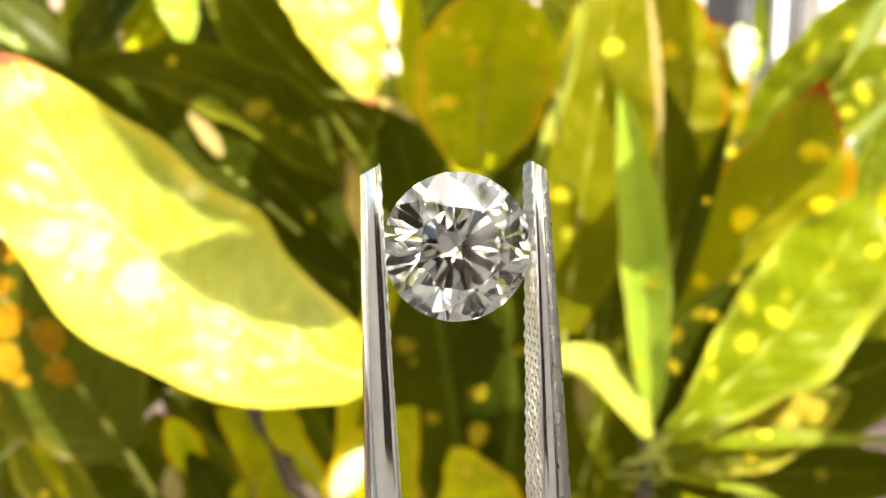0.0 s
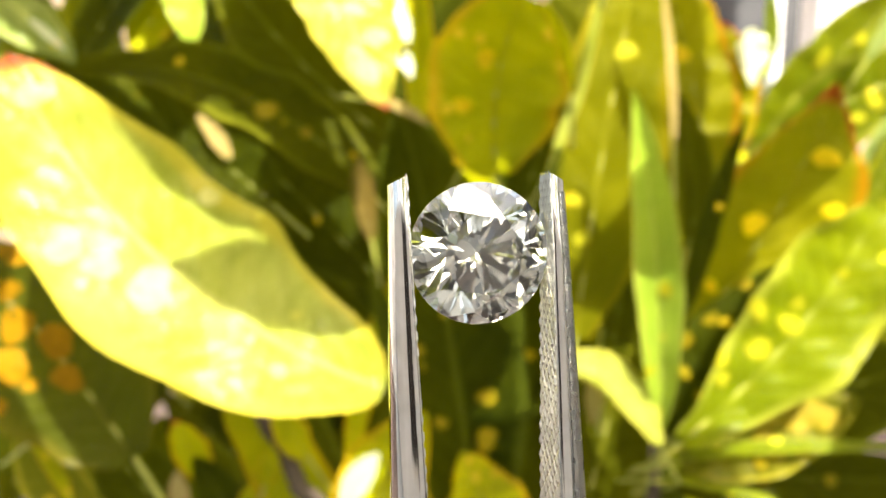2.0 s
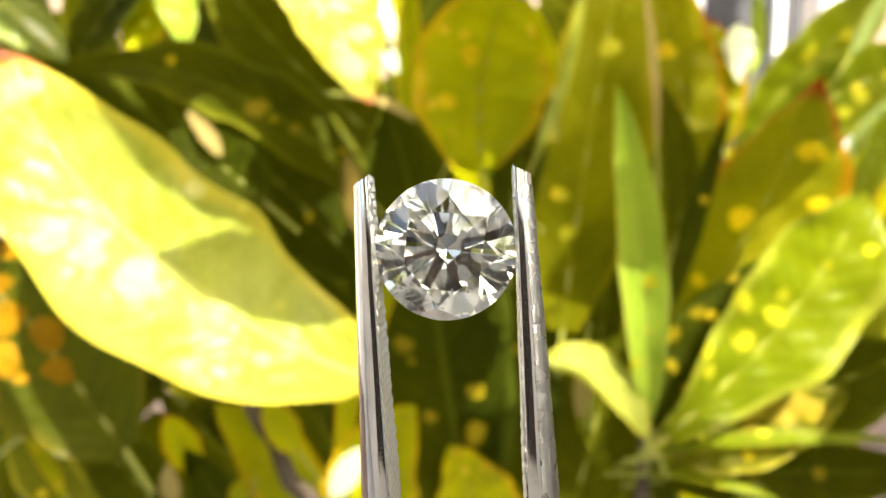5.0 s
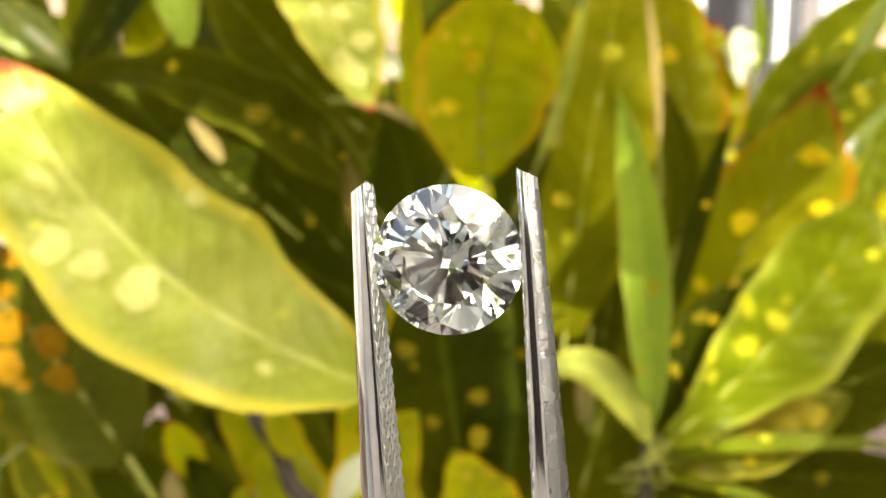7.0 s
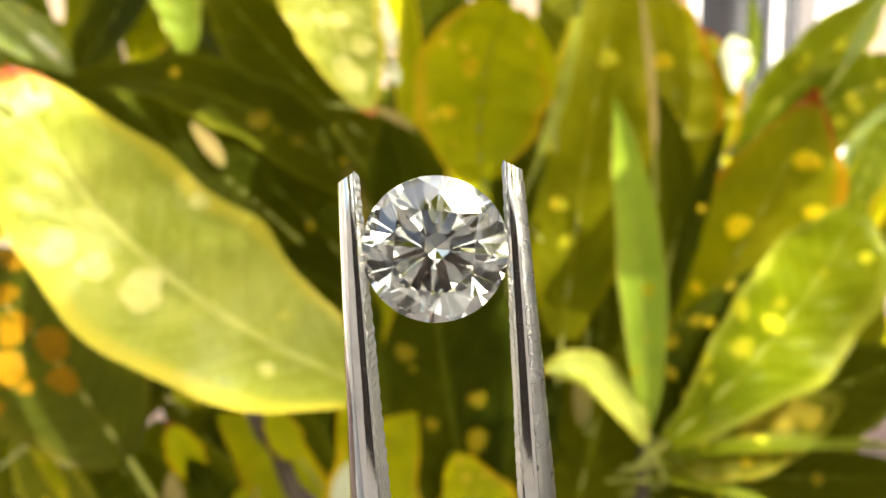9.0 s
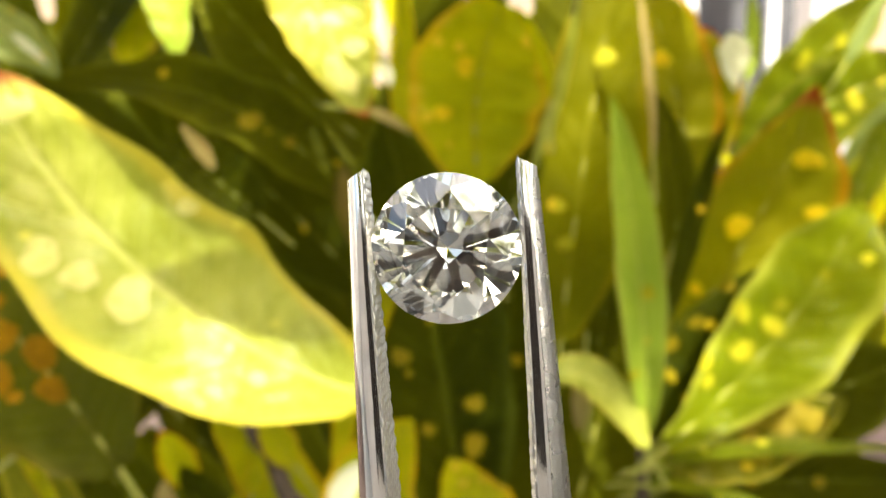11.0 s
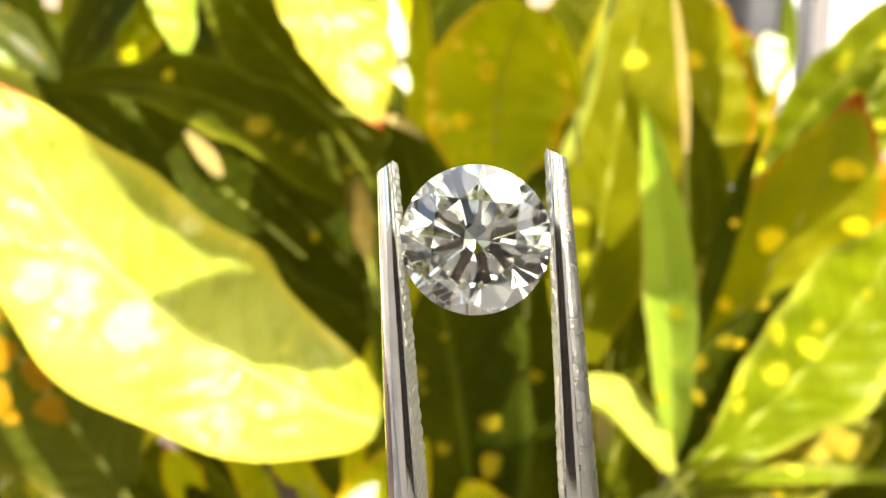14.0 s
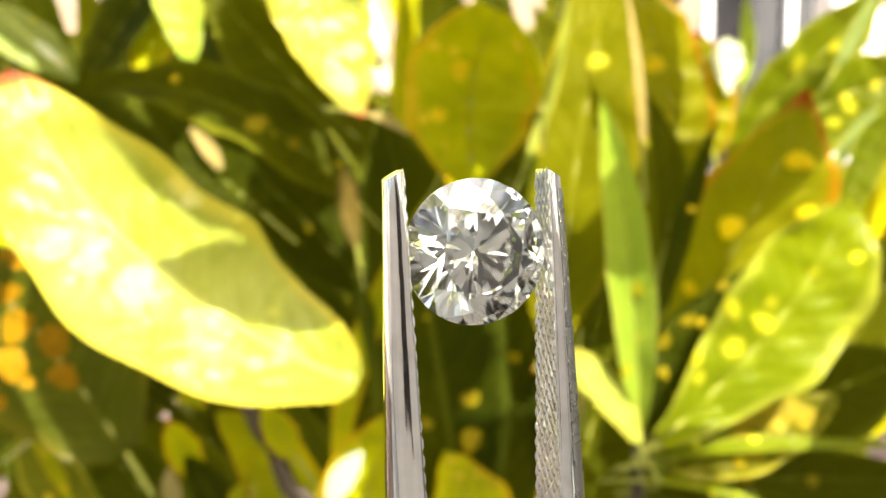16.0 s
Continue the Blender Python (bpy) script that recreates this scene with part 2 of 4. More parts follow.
def thing(name, at=(0, 0, 0)):
    ob = new(name)
    ob.empty_display_size = 0.01
    ob.location = at
    return ob


def box(bm, low, high):
    v = [bm.verts.new((x, y, z)) for x in (low[0], high[0]) for y in (low[1], high[1]) for z in (low[2], high[2])]
    for a in ((0, 1, 3, 2), (4, 6, 7, 5), (0, 4, 5, 1), (2, 3, 7, 6), (0, 2, 6, 4), (1, 5, 7, 3)):
        bm.faces.new([v[i] for i in a])


def block(name, low, high, material, parent=None, bevel=0.0, label=""):
    bm = bmesh.new()
    box(bm, low, high)
    if bevel:
        bmesh.ops.bevel(bm, geom=bm.edges[:], offset=bevel, segments=2, affect="EDGES")
    return part(name, bm, material, parent, label)


def bezier(a, b, c, t):
    return a * (1 - t) ** 2 + b * (2 * t * (1 - t)) + c * t * t


def tube(bm, points, radii, sides=8):
    """A tapered round stem through points."""
    rings = []
    for i, p in enumerate(points):
        d = (points[min(i + 1, len(points) - 1)] - points[max(i - 1, 0)]).normalized()
        s = d.cross(Vector((0.3, 1, 0.2))).normalized()
        n = s.cross(d)
        rings.append([bm.verts.new(p + (s * math.cos(k * math.tau / sides) + n * math.sin(k * math.tau / sides)) * radii[i]) for k in range(sides)])
    for r, q in zip(rings, rings[1:]):
        for k in range(sides):
            bm.faces.new((r[k], r[(k + 1) % sides], q[(k + 1) % sides], q[k]))
    bm.faces.new(rings[0][::-1])
    bm.faces.new(rings[-1])


# ---------- ground and buildings ----------
def ground():
    bm = bmesh.new()
    bmesh.ops.create_grid(bm, x_segments=40, y_segments=40, size=400)
    tagged(part("ground", bm, SOIL), "bare reddish-brown garden soil", "ground", kind="structure")
    # paving out of view, added as a pale surface for the stone to mirror
    tagged(block("pavement", (-4, -1.6, 0.004), (4, -0.12, 0.05), PAVING, bevel=0.006), "unseen pale grey concrete paving added for bright reflections", "pavement", kind="structure")


def house():
    tagged(block("wall_north", (-6, 4.0, 0), (1.62, 4.25, 5.0), TAN), "tan rendered house wall beyond the shrubs", "wall", kind="structure")
    tagged(block("wall_north_east", (2.75, 4.0, 0), (8, 4.25, 5.0), TAN), "tan rendered house wall beyond the shrubs", "wall", kind="structure")
    tagged(block("wall_north_sill", (1.62, 4.0, 0), (2.75, 4.25, 0.9), TAN), "tan rendered wall under a window", "wall", kind="structure")
    tagged(block("wall_north_lintel", (1.62, 4.0, 2.6), (2.75, 4.25, 5.0), TAN), "tan rendered wall above a window", "wall", kind="structure")
    w = tagged(thing("window_1"), "dark window with a white painted frame", "window", kind="structure")
    for x in (1.62, 2.15, 2.69):
        block("window_frame", (x, 3.97, 0.93), (x + 0.06, 4.08, 2.57), WHITE_PAINT, w, 0.006)
    for z in (0.9, 2.54):
        block("window_frame", (1.62, 3.97, z), (2.75, 4.08, z + 0.06), WHITE_PAINT, w, 0.006)
    for x in (1.68, 2.21):
        block("pane", (x, 4.03, 0.96), (x + 0.47 + 0.01 * (x > 2), 4.036, 2.54), GLASS_DARK, w)
    block("window_backing", (1.62, 4.15, 0.9), (2.75, 4.24, 2.6), GLASS_DARK, w)
    # unseen wall, added pale so that steel and stone mirror something bright
    tagged(block("wall_south", (-6, -1.8, 0), (6, -1.6, 1.5), RENDERED), "unseen off-white rendered wall added behind the eye for reflections", "wall", kind="structure")
    tagged(block("white_post", (2.03, 3.3, 0), (2.22, 3.49, 3.2), WHITE_PAINT, bevel=0.01), "white painted veranda post standing before the house", "post")


def reflection_panel():
    """A framed dark plank panel, unseen, added to give reflections a dark stripe."""
    d = tagged(thing("dark_panel"), "unseen dark plank panel added to put a dark stripe in reflections", "window", kind="structure")
    for k in range(6):
        block("plank", (-0.47 + 0.157 * k, -1.585, 0.74), (-0.47 + 0.157 * k + 0.15, -1.55, 1.46), DARK_WOOD, d, 0.006)
    for x in (-0.55, 0.475):
        block("shutter_frame", (x, -1.597, 0.68), (x + 0.075, -1.53, 1.49), DARK_WOOD, d, 0.006)


def side_walls():
    # unseen side walls, kept white to brighten the outer faces of the tweezers
    tagged(block("wall_west", (-4.2, -1.6, 0), (-4.0, 4.0, 2.2), WHITE_PAINT), "unseen white painted wall added to brighten the steel's reflections", "wall", kind="structure")
    tagged(block("wall_east", (4.0, -1.6, 0), (4.2, 4.0, 2.2), WHITE_PAINT), "unseen white painted wall added to brighten the steel's reflections", "wall", kind="structure")


ground()
house()
side_walls()
reflection_panel()


UPPER = tuple(SUN)


# ---------- croton shrubs ----------
def shrub(name, label, foot, top, thick=0.006):
    s = tagged(thing(name, foot), label, "shrub", group="croton shrubs")
    bm = bmesh.new()
    f, t = Vector(foot), Vector(top)
    pts = [f.lerp(t, k / 9) - f + Vector((math.sin(k * 1.3 + f.x * 20) * 0.008, math.cos(k * 1.7 + f.x * 9) * 0.008, 0)) * (k < 9) for k in range(10)]
    tube(bm, pts, [thick * (1.5 - 0.1 * k) for k in range(10)], 10)
    part("stem", bm, BARK, s, "brown woody stem", True)
    s["foot"] = foot
    s["top"] = top
    return s


def profile(t, kind):
    if kind == "round":
        return (math.sin(math.pi * min(1, t * 0.93 + 0.03)) ** 0.62) * (1 - 0.05 * t)
    if kind == "thin":
        return math.sin(math.pi * t ** 1.0) ** 0.8 * (1.1 - 0.35 * t)
    if kind == "big":
        return math.sin(math.pi * (0.04 + 0.96 * t) ** 0.95) ** 0.62
    return math.sin(math.pi * (0.03 + 0.97 * t) ** 0.9) ** 0.75


def croton_leaf(plant, base, bend, tip, half, style, face=(0, -0.8, 0.6), fold=10, wave=0.02, look_of="", petiole=True, long=36, across=16, shape=None, skew=0.0, marks=()):
    """One leaf on a plant: midrib from base to tip by way of bend, half its width, the way that its upper side looks, the fold along the midrib in degrees."""
    foot = Vector(plant["foot"])
    a, b, c = Vector(base), Vector(bend), Vector(tip)
    face = Vector(face).normalized()
    seed = a.x * 91 + a.z * 57 + c.x * 13
    bm = bmesh.new()
    blade, metre = bm.loops.layers.uv.new("blade"), bm.loops.layers.uv.new("metre")
    grid, length = [], (b - a).length + (c - b).length
    rise = math.sin(radians(fold))

    def breadth(t):
        if shape:
            return math.sin(math.pi * min(1, shape[0] + (1 - shape[0]) * max(t, 0) ** shape[1])) ** shape[2] if t < 1 else 0.0
        return profile(min(1, max(0, t)), look_of)

    def surface(t, v, proud=0.0):
        p = bezier(a, b, c, t)
        d = ((b - a) * (1 - t) + (c - b) * t).normalized()
        side = d.cross(face).normalized()
        up = side.cross(d).normalized()
        w = half * breadth(t) * (1 + (skew if v > 0 else -skew))
        ripple = wave * half * 3 * v * v * math.sin(t * 17 + seed + (1.7 if v > 0 else 0))
        quilt = 0.0010 * math.sin(t * 41 - abs(v) * 7 + seed) * math.sin(abs(v) * 9 + seed * 2) * min(1, half / 0.02)
        return p + side * (v * w * (1 + 0.035 * math.sin(t * 23 + seed * 3 + v))) + up * (abs(v) ** 1.4 * w * rise + ripple + quilt + proud) - foot, v * w

    for i in range(long + 1):
        row = []
        for j in range(across + 1):
            t, v = i / long, 2 * j / across - 1
            q, m = surface(t, v)
            row.append((bm.verts.new(q), t, v, m))
        grid.append(row)
    for r, q in zip(grid, grid[1:]):
        for j in range(across):
            corner = (r[j], r[j + 1], q[j + 1], q[j])
            f = bm.faces.new([k[0] for k in corner])
            for loop, k in zip(f.loops, corner):
                loop[blade].uv = (k[1], k[2])
                loop[metre].uv = (k[1] * length + seed % 3, k[3])
    mat = LEAF["blotch"] if look_of == "blotch" else LEAF[style]
    ob = part("leaf", bm, mat, plant, "", True)
    bm = bmesh.new()
    n = 12
    r0 = max(0.0007, half * 0.035)
    pts = []
    for k in range(n + 1):
        t = k / n * 0.96
        d = ((b - a) * (1 - t) + (c - b) * t).normalized()
        up = d.cross(face).normalized().cross(d).normalized()
        pts.append(bezier(a, b, c, t) - foot - up * r0 * 0.95)
    if petiole:
        pts.insert(0, a - foot - (b - a).normalized() * 0.02)
    tube(bm, pts, [r0 * (1.1 - 0.95 * k / len(pts)) for k in range(len(pts))], 6)
    part("midrib", bm, RIB, ob, "", True)
    for t, v, r in marks:
        bm = bmesh.new()
        w = max(half * breadth(t), 0.004)
        centre = bm.verts.new(surface(t, v, 0.0006)[0])
        ring = []
        for k in range(18):
            g = k * math.tau / 18
            q = r * (1 + 0.12 * math.sin(2 * g + seed + t * 40) + 0.08 * math.sin(3 * g + v * 30) + 0.05 * math.sin(5 * g + t * 90))
            ring.append(bm.verts.new(surface(t + q * math.cos(g) / length, max(-0.98, min(0.98, v + q * math.sin(g) / w)), 0.0004)[0]))
        for k in range(18):
            bm.faces.new((centre, ring[k], ring[(k + 1) % 18]))
        part("spot", bm, CREAM_SPOT if style == "pale" else ORANGE_SPOT if look_of == "blotch" else SHADED_SPOT if style in ("deep_shade", "dark", "gold") else LEMON_SPOT if style in ("lime", "green", "fresh", "citron") else GOLD_SPOT, ob, "", True)
    return ob


shrub_a = shrub("croton_shrub", "croton shrub with broad pale yellow-green leaves", (-0.02, 0.33, 0), (-0.015, 0.30, 0.98))
shrub_b = shrub("croton_shrub", "croton shrub with upright olive and yellow leaves", (0.03, 0.36, 0), (0.03, 0.30, 0.93))
shrub_c = shrub("croton_shrub", "croton shoot with a rosette of gold-dusted leaves", (0.10, 0.35, 0), (0.094, 0.262, 0.893), 0.005)
shrub_d = shrub("croton_shrub", "croton shrub with lime leaves and red tips", (0.17, 0.38, 0), (0.165, 0.32, 1.03), 0.005)
shrub_e = shrub("croton_shrub", "low croton shrub with dark leaves blotched orange-yellow", (-0.10, 0.36, 0), (-0.10, 0.30, 0.88), 0.005)


def branch(plant, a, b, r):
    """A woody side branch."""
    foot = Vector(plant["foot"])
    bm = bmesh.new()
    tube(bm, [Vector(a).lerp(Vector(b), k / 7) - foot + Vector((0.0015 * math.sin(k * 2.1), 0, 0.0015 * math.cos(k * 1.3))) for k in range(8)], [r * (1 - 0.04 * k) for k in range(8)], 10)
    part("branch", bm, BARK, plant, "greyish-brown woody branch", True)


branch(shrub_e, (-0.057, 0.2539, 0.8521), (-0.0924, 0.2667, 0.9066), 0.0046)
branch(shrub_b, (-0.0068, 0.2841, 0.833), (-0.02, 0.2955, 0.8936), 0.0045)


croton_leaf(shrub_a, (-0.024, 0.189, 0.937), (-0.100, 0.175, 0.970), (-0.128, 0.176, 1.039), 0.0284, "pale", face=(0.05, -0.8, 0.6), fold=12, wave=0.04, look_of="big", shape=(0.016, 0.896, 0.650), skew=0.01, petiole=False, marks=((0.64, -0.63, 0.0052), (0.57, -0.47, 0.0046), (0.48, -0.29, 0.0064), (0.91, 0.09, 0.0044), (0.20, -0.35, 0.0023), (0.54, 0.84, 0.0032),))
croton_leaf(shrub_a, (-0.0321, 0.2629, 0.9951), (-0.0930, 0.2811, 1.0632), (-0.1627, 0.2566, 1.0496), 0.0197, "dark", face=(0, -0.75, 0.65), fold=10, wave=0.03, marks=((0.39, -0.17, 0.0057), (0.26, -0.07, 0.0031),))
croton_leaf(shrub_a, (-0.026, 0.299, 1.020), (-0.078, 0.315, 1.058), (-0.119, 0.304, 1.115), 0.0270, "dark", face=(0, -0.8, 0.6), fold=8, wave=0.02)
croton_leaf(shrub_a, (-0.046, 0.211, 1.094), (-0.044, 0.222, 1.070), (-0.025, 0.216, 1.028), 0.0183, "pale", face=(0.1, -0.7, 0.7), fold=14, wave=0.02, marks=((0.81, 0.16, 0.0056), (0.70, -0.43, 0.0037), (0.55, -0.11, 0.0034), (0.51, 0.30, 0.0024),))
croton_leaf(shrub_b, (0.017, 0.244, 1.006), (0.011, 0.241, 1.045), (0.026, 0.237, 1.074), 0.0279, "olive", face=(0, -0.9, 0.3), fold=10, wave=0.03, look_of="round", marks=((0.61, -0.23, 0.0038), (0.36, -0.50, 0.0032),))
croton_leaf(shrub_b, (0.052, 0.250, 0.938), (0.063, 0.261, 1.024), (0.080, 0.263, 1.111), 0.0252, "citron", face=(-0.1, -0.9, 0.3), fold=8, wave=0.02, marks=((0.70, 0.09, 0.0041), (0.24, -0.13, 0.0033), (0.33, -0.31, 0.0027),))
croton_leaf(shrub_b, (0.0361, 0.2381, 1.0078), (0.0506, 0.2395, 1.0398), (0.0563, 0.2381, 1.0840), 0.0029, "pale", face=(-0.2, -0.9, 0.1), fold=20, wave=0.00)
croton_leaf(shrub_c, (0.091, 0.252, 0.892), (0.081, 0.230, 0.981), (0.067, 0.233, 1.039), 0.0099, "fresh", face=(-0.2, -0.9, 0.2), fold=24, wave=0.02, look_of="thin", marks=((0.42, 0.26, 0.0029), (0.20, -0.72, 0.0023),))
croton_leaf(shrub_b, (0.123, 0.287, 1.008), (0.114, 0.291, 1.058), (0.096, 0.293, 1.111), 0.0199, "tawny", face=(0, -0.9, 0.3), fold=10, wave=0.02, marks=((0.56, -0.18, 0.0046),))
# narrow blade standing for the tall leaf's pinkish margin
croton_leaf(shrub_b, (0.0860, 0.2391, 1.0168), (0.0848, 0.2406, 1.0508), (0.0777, 0.2402, 1.0847), 0.0022, "rim", face=(0.3, -0.9, 0.1), fold=10, wave=0.00)
croton_leaf(shrub_c, (0.1033, 0.2778, 0.9167), (0.1587, 0.2757, 0.9923), (0.1678, 0.2685, 1.0480), 0.0303, "tawny", face=(0, -0.9, 0.35), fold=22, wave=0.02, look_of="redtip", shape=(0.030, 0.950, 1.050), marks=((0.74, 0.31, 0.0052), (0.46, -0.23, 0.0057), (0.59, 0.66, 0.0039), (0.24, -0.31, 0.0031),))
croton_leaf(shrub_c, (0.0958, 0.2404, 0.8958), (0.1555, 0.2419, 0.9483), (0.1729, 0.2431, 0.9973), 0.0247, "lime", face=(0, -0.9, 0.3), fold=12, wave=0.04, look_of="spotted", shape=(0.020, 1.250, 0.660), marks=((0.34, -0.36, 0.0047), (0.46, -0.18, 0.0044), (0.24, -0.92, 0.0033), (0.20, -0.57, 0.0026), (0.43, -0.80, 0.0042), (0.53, -0.30, 0.0026), (0.70, 0.01, 0.0021),))
croton_leaf(shrub_c, (0.0889, 0.2461, 0.8925), (0.0665, 0.2467, 0.9363), (0.0409, 0.2415, 0.9247), 0.0096, "pale", face=(0.1, -0.8, 0.6), fold=14, wave=0.02)
croton_leaf(shrub_d, (0.155, 0.314, 1.018), (0.181, 0.308, 1.058), (0.225, 0.302, 1.104), 0.0211, "green", face=(0.4, -0.9, 0.1), fold=10, wave=0.02, marks=((0.53, -0.33, 0.0046), (0.70, 0.11, 0.0029),))
croton_leaf(shrub_d, (0.155, 0.303, 1.009), (0.189, 0.297, 1.054), (0.233, 0.288, 1.058), 0.0215, "green", face=(0.4, -0.9, 0.1), fold=10, wave=0.02, look_of="spotted", marks=((0.62, 0.32, 0.0042), (0.51, 0.47, 0.0033), (0.46, -0.42, 0.0028),))
croton_leaf(shrub_d, (0.189, 0.270, 0.987), (0.188, 0.265, 1.019), (0.207, 0.261, 1.043), 0.0112, "green", face=(0.3, -0.9, 0.1), fold=10, wave=0.02, look_of="spotted")
croton_leaf(shrub_d, (0.162, 0.318, 1.059), (0.167, 0.320, 1.081), (0.164, 0.323, 1.108), 0.0044, "fresh", face=(0, -0.95, 0.1), fold=10, wave=0.00)
croton_leaf(shrub_d, (0.1426, 0.3038, 1.0202), (0.1361, 0.3078, 1.0590), (0.1338, 0.3106, 1.0850), 0.0148, "tawny", face=(0, -0.9, 0.3), fold=12, wave=0.02, look_of="redtip")
# teardrop glint, painted as a small white leaf
croton_leaf(shrub_d, (0.1480, 0.3030, 1.0515), (0.1469, 0.3045, 1.0657), (0.1476, 0.3040, 1.0800), 0.0087, "white", face=(0.1, -0.8, 0.6), fold=12, wave=0.02, shape=(0.020, 1.500, 0.700), petiole=False)
croton_leaf(shrub_c, (0.0960, 0.2511, 0.8824), (0.1295, 0.2407, 0.8986), (0.1917, 0.2266, 0.8985), 0.0038, "lime", face=(0, -0.5, 0.86), fold=10, wave=0.02)
croton_leaf(shrub_c, (0.103, 0.262, 0.865), (0.150, 0.254, 0.877), (0.217, 0.243, 0.876), 0.0156, "deep_shade", face=(0, -0.75, 0.6), fold=8, wave=0.02, look_of="spotted", marks=((0.36, 0.02, 0.0030), (0.60, 0.09, 0.0026),))
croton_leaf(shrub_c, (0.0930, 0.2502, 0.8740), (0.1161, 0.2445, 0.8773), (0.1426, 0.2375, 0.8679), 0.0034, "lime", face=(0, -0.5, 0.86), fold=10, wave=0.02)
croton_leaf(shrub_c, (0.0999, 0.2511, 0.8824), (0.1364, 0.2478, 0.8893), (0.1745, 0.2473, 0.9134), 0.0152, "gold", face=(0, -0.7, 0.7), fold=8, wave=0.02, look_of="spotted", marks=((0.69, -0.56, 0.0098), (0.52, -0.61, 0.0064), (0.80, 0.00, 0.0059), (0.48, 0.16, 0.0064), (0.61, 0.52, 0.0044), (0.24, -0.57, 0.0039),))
croton_leaf(shrub_c, (0.0970, 0.2541, 0.8922), (0.1258, 0.2550, 0.9296), (0.1567, 0.2566, 0.9733), 0.0240, "deep_shade", face=(0, -0.85, 0.5), fold=8, wave=0.02, look_of="spotted", marks=((0.53, -0.75, 0.0030), (0.39, -0.91, 0.0035), (0.27, -0.58, 0.0027), (0.74, -0.92, 0.0030), (0.23, -0.10, 0.0020),))
croton_leaf(shrub_c, (0.122, 0.298, 0.871), (0.183, 0.290, 0.893), (0.236, 0.283, 0.923), 0.0270, "deep_shade", face=(0, -0.85, 0.5), fold=8, wave=0.02, look_of="spotted")
croton_leaf(shrub_b, (0.0128, 0.2594, 0.8368), (0.0008, 0.2658, 0.9463), (-0.0241, 0.2675, 1.0381), 0.0325, "deep_shade", face=(0, -0.92, 0.3), fold=8, wave=0.02, look_of="spotted", marks=((0.45, -0.53, 0.0044), (0.32, 0.39, 0.0041), (0.28, -0.33, 0.0031), (0.23, 0.34, 0.0051), (0.41, -0.46, 0.0018),))
croton_leaf(shrub_b, (0.031, 0.269, 0.831), (0.031, 0.283, 0.918), (0.038, 0.277, 1.000), 0.0257, "deep_shade", face=(0, -0.92, 0.3), fold=8, wave=0.02, look_of="spotted")
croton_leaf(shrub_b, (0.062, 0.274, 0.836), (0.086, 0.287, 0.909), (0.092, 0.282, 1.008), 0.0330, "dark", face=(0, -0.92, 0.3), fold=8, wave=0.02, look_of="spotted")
croton_leaf(shrub_e, (-0.034, 0.254, 0.832), (-0.037, 0.255, 0.871), (-0.011, 0.246, 0.906), 0.0214, "olive", face=(0, -0.85, 0.5), fold=8, wave=0.02, look_of="spotted")
croton_leaf(shrub_e, (0.027, 0.254, 0.832), (0.018, 0.257, 0.852), (0.004, 0.250, 0.887), 0.0198, "olive", face=(0, -0.85, 0.5), fold=8, wave=0.02, look_of="spotted")
croton_leaf(shrub_e, (-0.064, 0.283, 0.822), (-0.071, 0.278, 0.867), (-0.107, 0.271, 0.897), 0.0171, "olive", face=(0, -0.8, 0.6), fold=8, wave=0.02, look_of="spotted")
croton_leaf(shrub_e, (-0.1200, 0.2158, 0.9002), (-0.1494, 0.2176, 0.9466), (-0.1781, 0.2143, 0.9820), 0.0291, "deep_shade", face=(0, -0.9, 0.4), fold=8, wave=0.02, look_of="blotch", marks=((0.62, -0.14, 0.0059), (0.49, 0.10, 0.0063), (0.51, -0.49, 0.0067), (0.36, -0.06, 0.0053), (0.83, 0.71, 0.0051), (0.74, 0.06, 0.0042), (0.41, -0.86, 0.0034), (0.41, -0.45, 0.0025),))
croton_leaf(shrub_e, (-0.119, 0.245, 0.846), (-0.122, 0.236, 0.879), (-0.152, 0.236, 0.905), 0.0142, "deep_shade", face=(0, -0.8, 0.6), fold=8, wave=0.02, look_of="spotted")
croton_leaf(shrub_e, (-0.150, 0.255, 0.840), (-0.178, 0.248, 0.874), (-0.179, 0.241, 0.903), 0.0111, "gold", face=(0.2, -0.8, 0.6), fold=8, wave=0.02)
croton_leaf(shrub_e, (-0.100, 0.274, 0.828), (-0.125, 0.268, 0.868), (-0.132, 0.261, 0.898), 0.0199, "dark", face=(0, -0.8, 0.6), fold=8, wave=0.02, look_of="spotted")
croton_leaf(shrub_e, (-0.093, 0.254, 0.832), (-0.093, 0.251, 0.857), (-0.112, 0.249, 0.885), 0.0126, "deep_shade", face=(0, -0.8, 0.6), fold=8, wave=0.02)
croton_leaf(shrub_a, (-0.1864, 0.2395, 1.0782), (-0.1704, 0.2433, 1.0666), (-0.1508, 0.2465, 1.0494), 0.0116, "sage", face=(0, -0.7, 0.7), fold=10, wave=0.02)
croton_leaf(shrub_a, (-0.1520, 0.3153, 1.1303), (-0.1307, 0.3124, 1.1020), (-0.1304, 0.3087, 1.0669), 0.0114, "fresh", face=(0.2, -0.8, 0.5), fold=12, wave=0.02)
croton_leaf(shrub_a, (-0.0937, 0.2547, 1.0124), (-0.0987, 0.2537, 1.0218), (-0.1066, 0.2526, 1.0310), 0.0036, "rim", face=(0, -0.6, 0.8), fold=12, wave=0.00, petiole=False)
croton_leaf(shrub_a, (-0.035, 0.297, 0.952), (-0.082, 0.305, 1.005), (-0.124, 0.301, 1.039), 0.0270, "deep_shade", face=(0, -0.85, 0.5), fold=8, wave=0.02)
